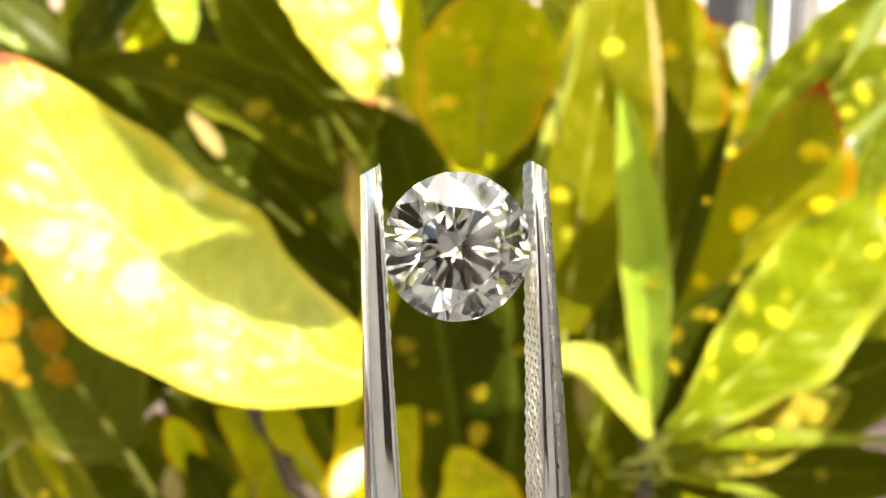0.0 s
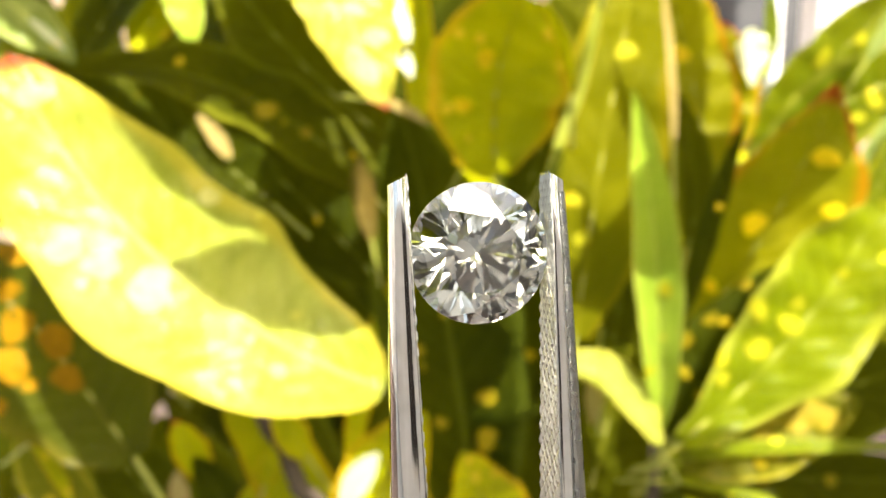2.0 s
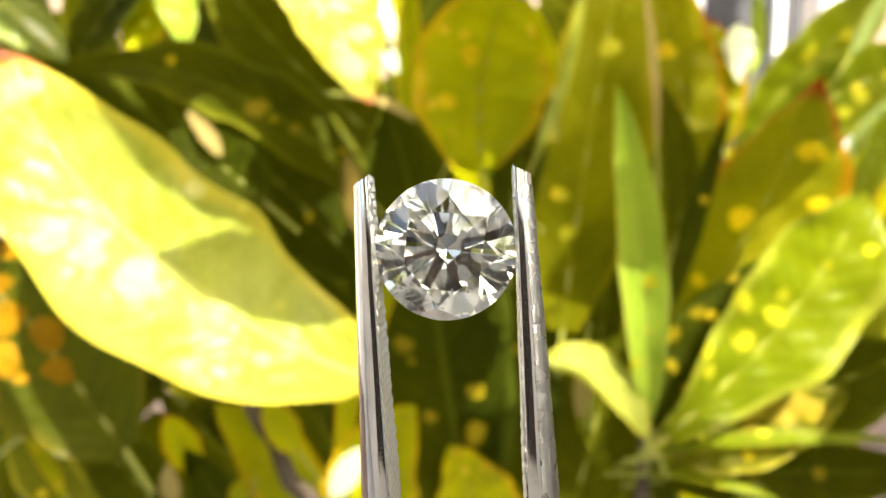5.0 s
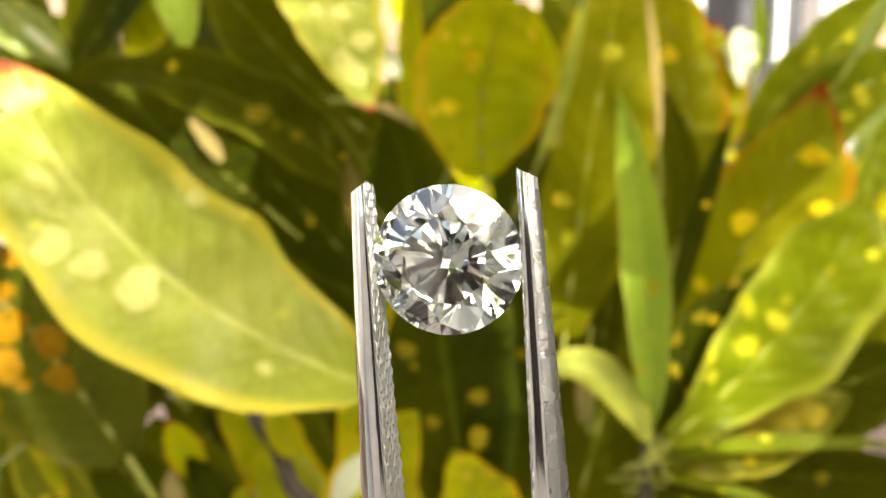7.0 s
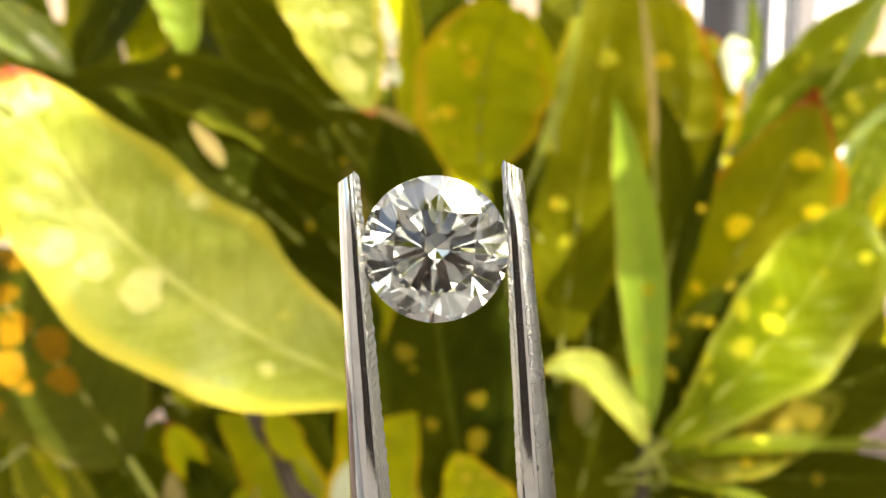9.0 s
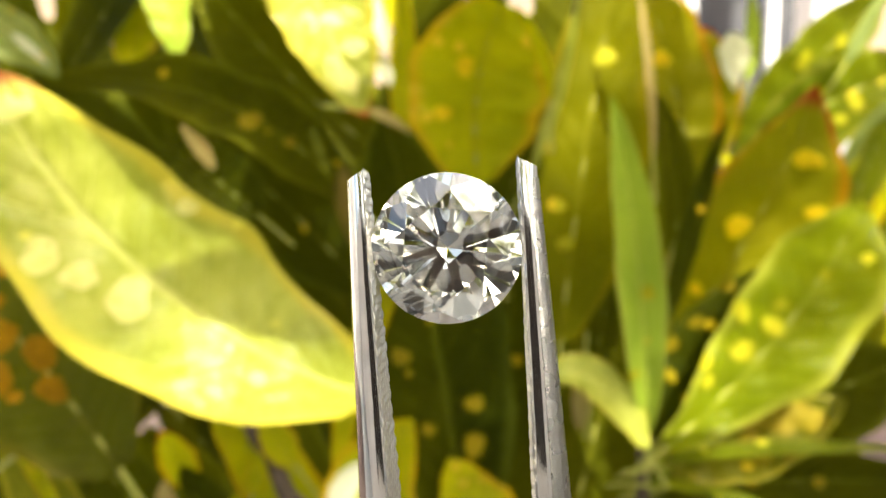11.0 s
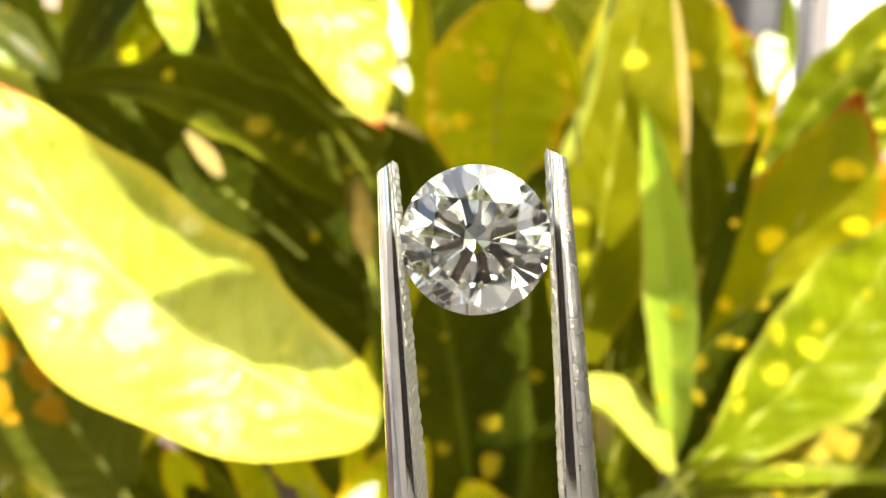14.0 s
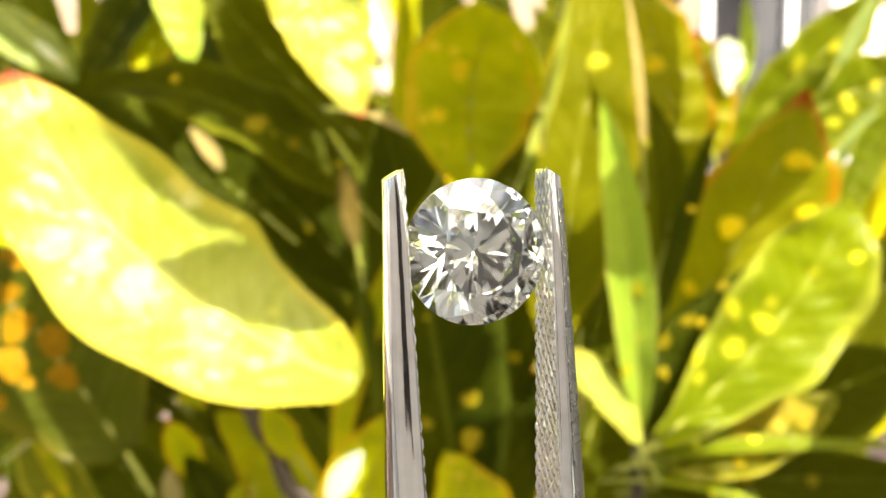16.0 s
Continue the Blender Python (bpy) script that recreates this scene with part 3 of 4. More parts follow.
croton_leaf(shrub_a, (-0.152, 0.348, 1.153), (-0.186, 0.342, 1.098), (-0.208, 0.338, 1.062), 0.0188, "deep_shade", face=(0, -0.85, 0.5), fold=8, wave=0.02)
croton_leaf(shrub_a, (-0.146, 0.357, 1.145), (-0.168, 0.348, 1.104), (-0.170, 0.339, 1.065), 0.0175, "olive", face=(0, -0.85, 0.5), fold=8, wave=0.02)
croton_leaf(shrub_b, (-0.018, 0.294, 1.027), (-0.014, 0.300, 1.060), (-0.017, 0.298, 1.105), 0.0072, "olive", face=(0.2, -0.9, 0.3), fold=14, wave=0.00)
croton_leaf(shrub_b, (0.029, 0.251, 0.995), (0.010, 0.254, 1.015), (-0.006, 0.252, 1.027), 0.0033, "fresh", face=(0, -0.8, 0.6), fold=14, wave=0.00)
croton_leaf(shrub_b, (-0.035, 0.257, 0.978), (-0.040, 0.259, 1.004), (-0.040, 0.255, 1.014), 0.0049, "brown", face=(0, -0.9, 0.4), fold=14, wave=0.00)
# two bright glints along a leaf edge, painted as white leaves
croton_leaf(shrub_a, (-0.030, 0.233, 1.088), (-0.019, 0.229, 1.059), (-0.018, 0.229, 1.054), 0.0036, "white", face=(0.2, -0.7, 0.7), fold=6, wave=0.00)
croton_leaf(shrub_a, (-0.027, 0.233, 1.058), (-0.019, 0.233, 1.050), (-0.017, 0.232, 1.042), 0.0036, "white", face=(0.2, -0.7, 0.7), fold=6, wave=0.00)
# highlight on a low leaf, painted as a white leaf
croton_leaf(shrub_e, (-0.047, 0.242, 0.868), (-0.039, 0.240, 0.880), (-0.031, 0.240, 0.891), 0.0062, "white", face=(0.2, -0.6, 0.8), fold=6, wave=0.00)
croton_leaf(shrub_c, (0.063, 0.255, 0.921), (0.062, 0.254, 0.913), (0.061, 0.253, 0.897), 0.0042, "rim", face=(0, -0.9, 0.4), fold=6, wave=0.00)
# small blade standing for a pinkish petiole
croton_leaf(shrub_a, (-0.028, 0.255, 1.036), (-0.021, 0.255, 1.035), (-0.010, 0.254, 1.026), 0.0028, "rim", face=(0, -0.8, 0.6), fold=6, wave=0.00)
croton_leaf(shrub_b, (-0.003, 0.251, 0.998), (-0.050, 0.271, 0.911), (-0.044, 0.253, 0.868), 0.0066, "olive", face=(0, -0.9, 0.4), fold=8, wave=0.00)
croton_leaf(shrub_e, (-0.1120, 0.2372, 0.8656), (-0.1141, 0.2382, 0.8750), (-0.1148, 0.2392, 0.8840), 0.0043, "rim", face=(0, -0.8, 0.6), fold=6, wave=0.00)
# small glint in the upper corner, painted as a white leaf
croton_leaf(shrub_a, (-0.1610, 0.2360, 1.0637), (-0.1569, 0.2366, 1.0601), (-0.1484, 0.2367, 1.0517), 0.0020, "white", face=(0, -0.7, 0.7), fold=6, wave=0.00)
croton_leaf(shrub_d, (0.1865, 0.2777, 1.0592), (0.1935, 0.2769, 1.0709), (0.2027, 0.2765, 1.0951), 0.0031, "sage", face=(-0.3, -0.8, 0.5), fold=14, wave=0.00)
croton_leaf(shrub_d, (0.1780, 0.2644, 1.0095), (0.1853, 0.2641, 1.0258), (0.1986, 0.2638, 1.0415), 0.0032, "sage", face=(-0.3, -0.8, 0.5), fold=14, wave=0.00)
# brighter style puts the sunlight on this leaf into its colour
croton_leaf(shrub_e, (-0.1074, 0.2501, 0.8735), (-0.1132, 0.2497, 0.8884), (-0.1202, 0.2491, 0.9014), 0.0074, "yellow", face=(0.1, -0.8, 0.6), fold=10, wave=0.02)
croton_leaf(shrub_e, (-0.0651, 0.2589, 0.8803), (-0.0722, 0.2581, 0.8913), (-0.0790, 0.2566, 0.9063), 0.0074, "olive", face=(0.1, -0.8, 0.6), fold=10, wave=0.02)
croton_leaf(shrub_e, (-0.0843, 0.2576, 0.8676), (-0.0811, 0.2566, 0.8774), (-0.0790, 0.2546, 0.8875), 0.0051, "olive", face=(0.1, -0.8, 0.6), fold=10, wave=0.02)
croton_leaf(shrub_e, (-0.0893, 0.2486, 0.8591), (-0.0886, 0.2474, 0.8663), (-0.0868, 0.2481, 0.8730), 0.0044, "olive", face=(0.1, -0.8, 0.6), fold=10, wave=0.00)
# narrow blade standing for a pale stem
croton_leaf(shrub_e, (-0.1512, 0.2281, 0.8743), (-0.1592, 0.2299, 0.8913), (-0.1699, 0.2313, 0.9045), 0.0027, "olive", face=(0.1, -0.8, 0.6), fold=10, wave=0.00)
croton_leaf(shrub_e, (-0.1670, 0.2340, 0.9014), (-0.1600, 0.2346, 0.9072), (-0.1550, 0.2354, 0.9152), 0.0025, "fresh", face=(0.1, -0.8, 0.6), fold=10, wave=0.00)
# narrow blade standing for the round leaf's curled yellow margin
croton_leaf(shrub_b, (0.0426, 0.2270, 1.0361), (0.0416, 0.2247, 1.0525), (0.0289, 0.2246, 1.0702), 0.0023, "yellow", face=(-0.2, -0.9, 0.2), fold=14, wave=0.00)
# next three: dark blades added for the shade between neighbouring leaves
croton_leaf(shrub_b, (0.028, 0.246, 0.977), (0.028, 0.249, 1.010), (0.047, 0.250, 1.042), 0.0103, "deep_shade", face=(0, -0.9, 0.3), fold=8, wave=0.00)
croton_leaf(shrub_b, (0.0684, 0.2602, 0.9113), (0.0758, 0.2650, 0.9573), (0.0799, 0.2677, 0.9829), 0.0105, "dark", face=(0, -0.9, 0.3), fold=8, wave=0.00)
croton_leaf(shrub_c, (0.096, 0.248, 0.945), (0.107, 0.253, 0.987), (0.122, 0.255, 1.033), 0.0048, "deep_shade", face=(0, -0.9, 0.3), fold=8, wave=0.00)
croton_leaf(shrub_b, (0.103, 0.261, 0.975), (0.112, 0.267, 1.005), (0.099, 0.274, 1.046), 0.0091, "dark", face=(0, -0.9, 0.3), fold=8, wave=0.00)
# next two: near-black blades added to close pale gaps with shade
croton_leaf(shrub_a, (-0.126, 0.301, 0.997), (-0.168, 0.306, 1.038), (-0.203, 0.308, 1.062), 0.0148, "deep_shade", face=(0, -0.9, 0.3), fold=8, wave=0.00)
croton_leaf(shrub_a, (-0.034, 0.302, 0.912), (-0.081, 0.306, 0.950), (-0.116, 0.310, 0.988), 0.0182, "deep_shade", face=(0, -0.9, 0.3), fold=8, wave=0.00)
croton_leaf(shrub_a, (-0.076, 0.256, 0.993), (-0.090, 0.258, 1.005), (-0.116, 0.256, 1.027), 0.0145, "deep_shade", face=(0, -0.9, 0.3), fold=8, wave=0.00)

# unseen leaves added above, each set in the sun's way to shade lower ones
croton_leaf(shrub_b, (0.0496, 0.1956, 1.0754), (0.0597, 0.2008, 1.1031), (0.0607, 0.2079, 1.1191), 0.0125, "olive", face=UPPER, fold=4, long=20, across=8)
croton_leaf(shrub_d, (0.1715, 0.2368, 1.1050), (0.1647, 0.2413, 1.1475), (0.1577, 0.2510, 1.1793), 0.0100, "dark", face=UPPER, fold=4, long=20, across=8)
croton_leaf(shrub_a, (-0.0270, 0.2153, 1.0856), (-0.0534, 0.2189, 1.1115), (-0.0756, 0.2153, 1.1266), 0.0130, "dark", face=UPPER, fold=4, long=20, across=8)
croton_leaf(shrub_a, (0.135, 0.102, 1.049), (0.096, 0.106, 1.078), (0.052, 0.119, 1.094), 0.022, "deep_shade", face=UPPER, long=16, across=6)
croton_leaf(shrub_b, (0.034, 0.166, 1.082), (0.030, 0.199, 1.117), (0.022, 0.242, 1.140), 0.022, "olive", face=UPPER, long=16, across=6)
croton_leaf(shrub_d, (-0.085, 0.230, 1.120), (-0.128, 0.212, 1.134), (-0.175, 0.203, 1.135), 0.022, "dark", face=UPPER, long=16, across=6)
croton_leaf(shrub_b, (0.002, 0.131, 1.090), (0.046, 0.151, 1.097), (0.085, 0.180, 1.093), 0.022, "deep_shade", face=UPPER, long=16, across=6)
croton_leaf(shrub_a, (-0.173, 0.275, 1.162), (-0.146, 0.308, 1.186), (-0.123, 0.350, 1.196), 0.022, "dark", face=UPPER, long=16, across=6)
croton_leaf(shrub_b, (-0.117, 0.215, 1.115), (-0.072, 0.234, 1.122), (-0.033, 0.262, 1.116), 0.022, "lime", face=UPPER, long=16, across=6)
croton_leaf(shrub_d, (0.026, 0.137, 1.063), (-0.014, 0.139, 1.090), (-0.059, 0.150, 1.105), 0.022, "deep_shade", face=UPPER, long=16, across=6)
croton_leaf(shrub_a, (0.016, 0.219, 1.108), (-0.001, 0.247, 1.144), (-0.023, 0.283, 1.168), 0.022, "olive", face=UPPER, long=16, across=6)
croton_leaf(shrub_b, (-0.173, 0.232, 1.107), (-0.167, 0.268, 1.140), (-0.166, 0.312, 1.161), 0.022, "olive", face=UPPER, long=16, across=6)
croton_leaf(shrub_d, (0.282, 0.210, 0.972), (0.243, 0.215, 1.001), (0.200, 0.230, 1.018), 0.022, "dark", face=UPPER, long=16, across=6)
croton_leaf(shrub_a, (0.251, 0.209, 0.916), (0.209, 0.187, 0.927), (0.162, 0.175, 0.925), 0.022, "lime", face=UPPER, long=16, across=6)
croton_leaf(shrub_b, (0.147, 0.282, 1.141), (0.190, 0.303, 1.149), (0.229, 0.333, 1.145), 0.022, "deep_shade", face=UPPER, long=16, across=6)
croton_leaf(shrub_d, (-0.088, 0.259, 1.148), (-0.051, 0.286, 1.164), (-0.018, 0.323, 1.167), 0.022, "olive", face=UPPER, long=16, across=6)
croton_leaf(shrub_a, (0.071, 0.048, 1.029), (0.074, 0.083, 1.063), (0.072, 0.126, 1.085), 0.022, "dark", face=UPPER, long=16, across=6)
croton_leaf(shrub_b, (0.081, 0.159, 1.072), (0.039, 0.138, 1.084), (-0.008, 0.126, 1.083), 0.022, "lime", face=UPPER, long=16, across=6)
croton_leaf(shrub_d, (0.211, 0.216, 1.104), (0.168, 0.198, 1.118), (0.120, 0.189, 1.119), 0.022, "deep_shade", face=UPPER, long=16, across=6)
croton_leaf(shrub_a, (-0.108, 0.189, 1.090), (-0.126, 0.216, 1.126), (-0.150, 0.251, 1.150), 0.022, "olive", face=UPPER, long=16, across=6)
croton_leaf(shrub_b, (-0.138, 0.118, 1.049), (-0.144, 0.150, 1.085), (-0.155, 0.192, 1.108), 0.022, "dark", face=UPPER, long=16, across=6)
croton_leaf(shrub_d, (-0.047, 0.217, 1.111), (-0.020, 0.250, 1.135), (0.002, 0.292, 1.146), 0.022, "lime", face=UPPER, long=16, across=6)
croton_leaf(shrub_b, (0.187, 0.190, 1.095), (0.146, 0.166, 1.105), (0.099, 0.151, 1.102), 0.022, "olive", face=UPPER, long=16, across=6)
croton_leaf(shrub_d, (-0.233, 0.182, 1.115), (-0.196, 0.209, 1.131), (-0.164, 0.246, 1.134), 0.022, "dark", face=UPPER, long=16, across=6)
croton_leaf(shrub_a, (-0.002, 0.238, 1.115), (-0.045, 0.224, 1.132), (-0.093, 0.219, 1.137), 0.022, "lime", face=UPPER, long=16, across=6)
croton_leaf(shrub_a, (-0.088, 0.288, 1.148), (-0.121, 0.303, 1.181), (-0.158, 0.327, 1.202), 0.022, "dark", face=UPPER, long=16, across=6)
croton_leaf(shrub_b, (0.178, 0.171, 0.941), (0.211, 0.201, 0.960), (0.239, 0.240, 0.966), 0.022, "lime", face=UPPER, long=16, across=6)
croton_leaf(shrub_d, (-0.093, 0.090, 0.996), (-0.121, 0.110, 1.031), (-0.153, 0.138, 1.053), 0.022, "deep_shade", face=UPPER, long=16, across=6)
croton_leaf(shrub_b, (-0.096, 0.235, 1.111), (-0.064, 0.266, 1.130), (-0.037, 0.306, 1.138), 0.022, "dark", face=UPPER, long=16, across=6)
croton_leaf(shrub_d, (0.148, 0.210, 1.108), (0.124, 0.233, 1.143), (0.095, 0.264, 1.166), 0.022, "lime", face=UPPER, long=16, across=6)
croton_leaf(shrub_a, (0.199, 0.291, 1.135), (0.173, 0.284, 1.151), (0.142, 0.287, 1.154), 0.012, "deep_shade", face=UPPER, long=16, across=6)
croton_leaf(shrub_d, (0.180, 0.135, 1.033), (0.154, 0.124, 1.046), (0.123, 0.122, 1.046), 0.012, "dark", face=UPPER, long=16, across=6)
croton_leaf(shrub_a, (-0.103, 0.180, 1.099), (-0.088, 0.199, 1.117), (-0.078, 0.228, 1.124), 0.012, "lime", face=UPPER, long=16, across=6)
croton_leaf(shrub_b, (0.203, 0.288, 1.135), (0.177, 0.276, 1.146), (0.146, 0.272, 1.145), 0.012, "deep_shade", face=UPPER, long=16, across=6)
croton_leaf(shrub_d, (-0.099, 0.115, 1.029), (-0.122, 0.115, 1.049), (-0.151, 0.125, 1.057), 0.012, "olive", face=UPPER, long=16, across=6)
croton_leaf(shrub_a, (0.142, 0.111, 1.058), (0.120, 0.115, 1.079), (0.093, 0.127, 1.088), 0.012, "dark", face=UPPER, long=16, across=6)
croton_leaf(shrub_b, (0.050, 0.084, 1.044), (0.055, 0.105, 1.067), (0.055, 0.134, 1.077), 0.012, "lime", face=UPPER, long=16, across=6)
croton_leaf(shrub_a, (0.021, 0.125, 1.062), (-0.020, 0.112, 1.079), (-0.048, 0.106, 1.081), 0.0099, "dark", face=UPPER, fold=4, long=24, across=8)
croton_leaf(shrub_a, (0.013, 0.140, 1.066), (-0.054, 0.126, 1.098), (-0.085, 0.122, 1.133), 0.0130, "dark", face=UPPER, fold=4, long=24, across=8)


# ---------- foliage further back ----------
def back_foliage():
    """Leaves of the same shrubs behind the front ones, in seeded random poses."""
    rnd = random.Random(11)
    for k in range(190):
        y = rnd.uniform(0.36, 0.62)
        x = rnd.uniform(-0.62, 0.60) * y * 1.35
        z = 1 - 0.105 * y + rnd.uniform(-0.52, 0.46) * y
        if x > 0.42 * y and z > 1 + 0.15 * y:
            continue
        plant = rnd.choice((shrub_a, shrub_b, shrub_d, shrub_e))
        c = Vector((x, y, z))
        lean = rnd.uniform(-1.0, 1.0)
        d = Vector((math.sin(lean), rnd.uniform(-0.5, 0.1), math.cos(lean))).normalized() * rnd.uniform(0.05, 0.085)
        # mostly near-black styles: shade among the back leaves is in their colour
        style = rnd.choice(("deep_shade", "deep_shade", "dark", "dark", "deep_shade", "olive"))
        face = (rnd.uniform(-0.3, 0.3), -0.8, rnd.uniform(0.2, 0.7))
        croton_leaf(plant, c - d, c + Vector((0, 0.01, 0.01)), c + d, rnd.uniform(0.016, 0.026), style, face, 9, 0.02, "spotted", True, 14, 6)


back_foliage()


# ---------- unseen tree added overhead, whose bough sways before the sun to dim it ---
AWAY = Vector((0.95, 0.72, 0.2))


def leaf_cloud(rnd, clumps, count):
    """Small leaves gathered round the ends of twigs."""
    bm = bmesh.new()
    blade, metre = bm.loops.layers.uv.new("blade"), bm.loops.layers.uv.new("metre")
    pts = [(-0.07, 0), (-0.024, 0.024), (0.024, 0.024), (0.076, 0), (0.024, -0.024), (-0.024, -0.024)]
    for k in range(count):
        c = rnd.choice(clumps) + Vector((rnd.gauss(0, 0.16), rnd.gauss(0, 0.16), rnd.gauss(0, 0.12)))
        d = Vector((rnd.uniform(-1, 1), rnd.uniform(-1, 1), rnd.uniform(-1, 0.3))).normalized()
        w = d.cross(Vector((rnd.uniform(-0.6, 0.6), rnd.uniform(-0.6, 0.6), 1))).normalized()
        f = bm.faces.new([bm.verts.new(c + d * p + w * q) for p, q in pts])
        for loop, (p, q) in zip(f.loops, pts):
            loop[blade].uv = (0.5 + p * 6, q * 30)
            loop[metre].uv = (p + k * 0.1, q)
    return bm


def tree():
    t = tagged(thing("tree", (2.5, -1.25, 0)), "unseen tree added overhead so that its swaying bough dims the sun", "tree")
    bm = bmesh.new()
    tube(bm, [Vector((0.06 * math.sin(k), 0.05 * math.cos(1.7 * k), 0.46 * k)) for k in range(9)], [0.10 - 0.008 * k for k in range(9)], 12)
    part("trunk", bm, BARK, t, "brown bark", True)
    bough = Vector(SUN) * 3.0 + Vector((-0.04, 0.17, 0.98)) - Vector((2.5, -1.25, 0))
    bm = bmesh.new()
    tube(bm, [Vector((0, 0, 3.0)).lerp(bough + AWAY * 0.8, k / 6) + Vector((0, 0, 0.12 * math.sin(k * 0.52))) for k in range(6)], [0.035 - 0.004 * k for k in range(6)], 8)
    part("limb", bm, BARK, t, "", True)
    # crown added to break up the sky mirrored in the stone
    rnd = random.Random(21)
    clumps = [Vector((rnd.uniform(-0.4, 1.4), rnd.uniform(-1.2, 1.3), rnd.uniform(1.9, 4.2))) for k in range(55)]
    part("crown", leaf_cloud(rnd, clumps, 3600), LEAF["dark"], t, "full crown of dark green leaves")["kind"] = "stuff"
    crown = new("bough")
    crown.parent = t
    rnd = random.Random(3)
    side = SUN.cross(Vector((0, 0, 1))).normalized()
    rise = side.cross(SUN)
    bm = bmesh.new()
    for k in range(7):
        a = k * math.tau / 7
        tube(bm, [Vector((0, 0, 0)).lerp(side * math.cos(a) * 0.42 + rise * math.sin(a) * 0.42, i / 4) + SUN * 0.02 * i for i in range(5)], [0.008 - 0.0015 * i for i in range(5)], 6)
    part("twigs", bm, BARK, crown, "", True)
    bm = bmesh.new()
    blade, metre = bm.loops.layers.uv.new("blade"), bm.loops.layers.uv.new("metre")
    for k in range(500):
        r, a = 0.45 * math.sqrt(rnd.random()), rnd.uniform(0, math.tau)
        c = side * (r * math.cos(a)) + rise * (r * math.sin(a)) + SUN * rnd.uniform(-0.12, 0.12)
        d = Vector((rnd.uniform(-1, 1), rnd.uniform(-1, 1), rnd.uniform(-1, 0.2))).normalized()
        w = d.cross(SUN + Vector((rnd.uniform(-0.5, 0.5), rnd.uniform(-0.5, 0.5), 0))).normalized()
        pts = [(-0.035, 0), (-0.012, 0.012), (0.012, 0.012), (0.038, 0), (0.012, -0.012), (-0.012, -0.012)]
        f = bm.faces.new([bm.verts.new(c + d * p + w * q) for p, q in pts])
        for loop, (p, q) in zip(f.loops, pts):
            loop[blade].uv = (0.5 + p * 12, q * 60)
            loop[metre].uv = (p + k * 0.1, q)
    tagged(part("foliage", bm, LEAF["dark"], crown, "dense small green leaves"), kind="stuff")
    return crown, bough


def reflection_tree():
    """A second tree over the paving, unseen, added to darken the stone's reflections."""
    foot = Vector((-2.0, -2.4, 0))
    rnd = random.Random(8)
    t = tagged(thing("tree", foot), "unseen tree added over the paving to darken the stone's reflections", "tree")
    bm = bmesh.new()
    tube(bm, [Vector((0.06 * math.sin(k), 0.05 * math.cos(1.7 * k), 0.40 * k)) for k in range(9)], [0.10 - 0.008 * k for k in range(9)], 12)
    part("trunk", bm, BARK, t, "brown bark", True)
    clumps = [Vector((rnd.uniform(-3.4, -0.1), rnd.uniform(-2.6, -0.9), rnd.uniform(2.2, 4.0))) - foot for k in range(70)]
    clumps += [Vector((rnd.uniform(-1.6, 2.6), rnd.uniform(-3.8, -2.4), rnd.uniform(1.5, 3.1))) - foot for k in range(60)]
    bm = leaf_cloud(rnd, clumps, 9000)
    tagged(part("crown", bm, LEAF["dark"], t, "open crown of dark green leaves"), kind="stuff")
    bm = bmesh.new()
    for a in clumps[::3]:
        tube(bm, [Vector((0, 0, 3.2)).lerp(a, i / 5) + Vector((0, 0, 0.1 * math.sin(i * 0.6))) for i in range(6)], [0.03 - 0.0045 * i for i in range(6)], 6)
    part("limbs", bm, BARK, t, "", True)


reflection_tree()
bough, bough_home = tree()


# ---------- tweezers and stone ----------
MM = 0.001


def diamond():
    """A round brilliant, cut plane by plane from a drum; table towards -y."""
    R, zg = 4.0 * MM, 0.07 * MM
    bm = bmesh.new()
    bmesh.ops.create_cone(bm, cap_ends=True, segments=64, radius1=R, radius2=R, depth=10 * MM)

    def cut(point, normal):
        done = bmesh.ops.bisect_plane(bm, geom=bm.verts[:] + bm.edges[:] + bm.faces[:], dist=1e-9, plane_co=point, plane_no=normal, clear_outer=True)
        edges = [e for e in done["geom_cut"] if isinstance(e, bmesh.types.BMEdge)]
        if edges:
            bmesh.ops.contextual_create(bm, geom=edges)

    def facet(turn, slope, r, z, up):
        a, s = radians(turn), radians(slope)
        out = Vector((math.cos(a), math.sin(a), 0))
        cut(out * r + Vector((0, 0, z)), out * math.sin(s) + Vector((0, 0, math.cos(s) * up)))

    t = 0.57
    zt = zg + (1 - t) * R * math.tan(radians(34.5))
    cut(Vector((0, 0, zt)), Vector((0, 0, 1)))
    for k in range(8):
        facet(45 * k, 34.5, R, zg, 1)
        facet(45 * k + 22.5, 21.5, t * R * math.cos(radians(22.5)), zt, 1)
        facet(45 * k, 40.8, R, -zg, -1)
        for h in (-11.25, 11.25):
            facet(45 * k + h, 41.0, R, zg * 0.6, 1)
            facet(45 * k + h, 41.42, R, -zg * 0.6, -1)
    bmesh.ops.rotate(bm, verts=bm.verts, cent=(0, 0, 0), matrix=Matrix.Rotation(radians(90), 3, "X") @ Matrix.Rotation(radians(13), 3, "Z"))
    bmesh.ops.recalc_face_normals(bm, faces=bm.faces)
    ob = part("diamond", bm, DIAMOND)
    return tagged(ob, "clear colourless round brilliant diamond gripped by steel tweezers", "gemstone")


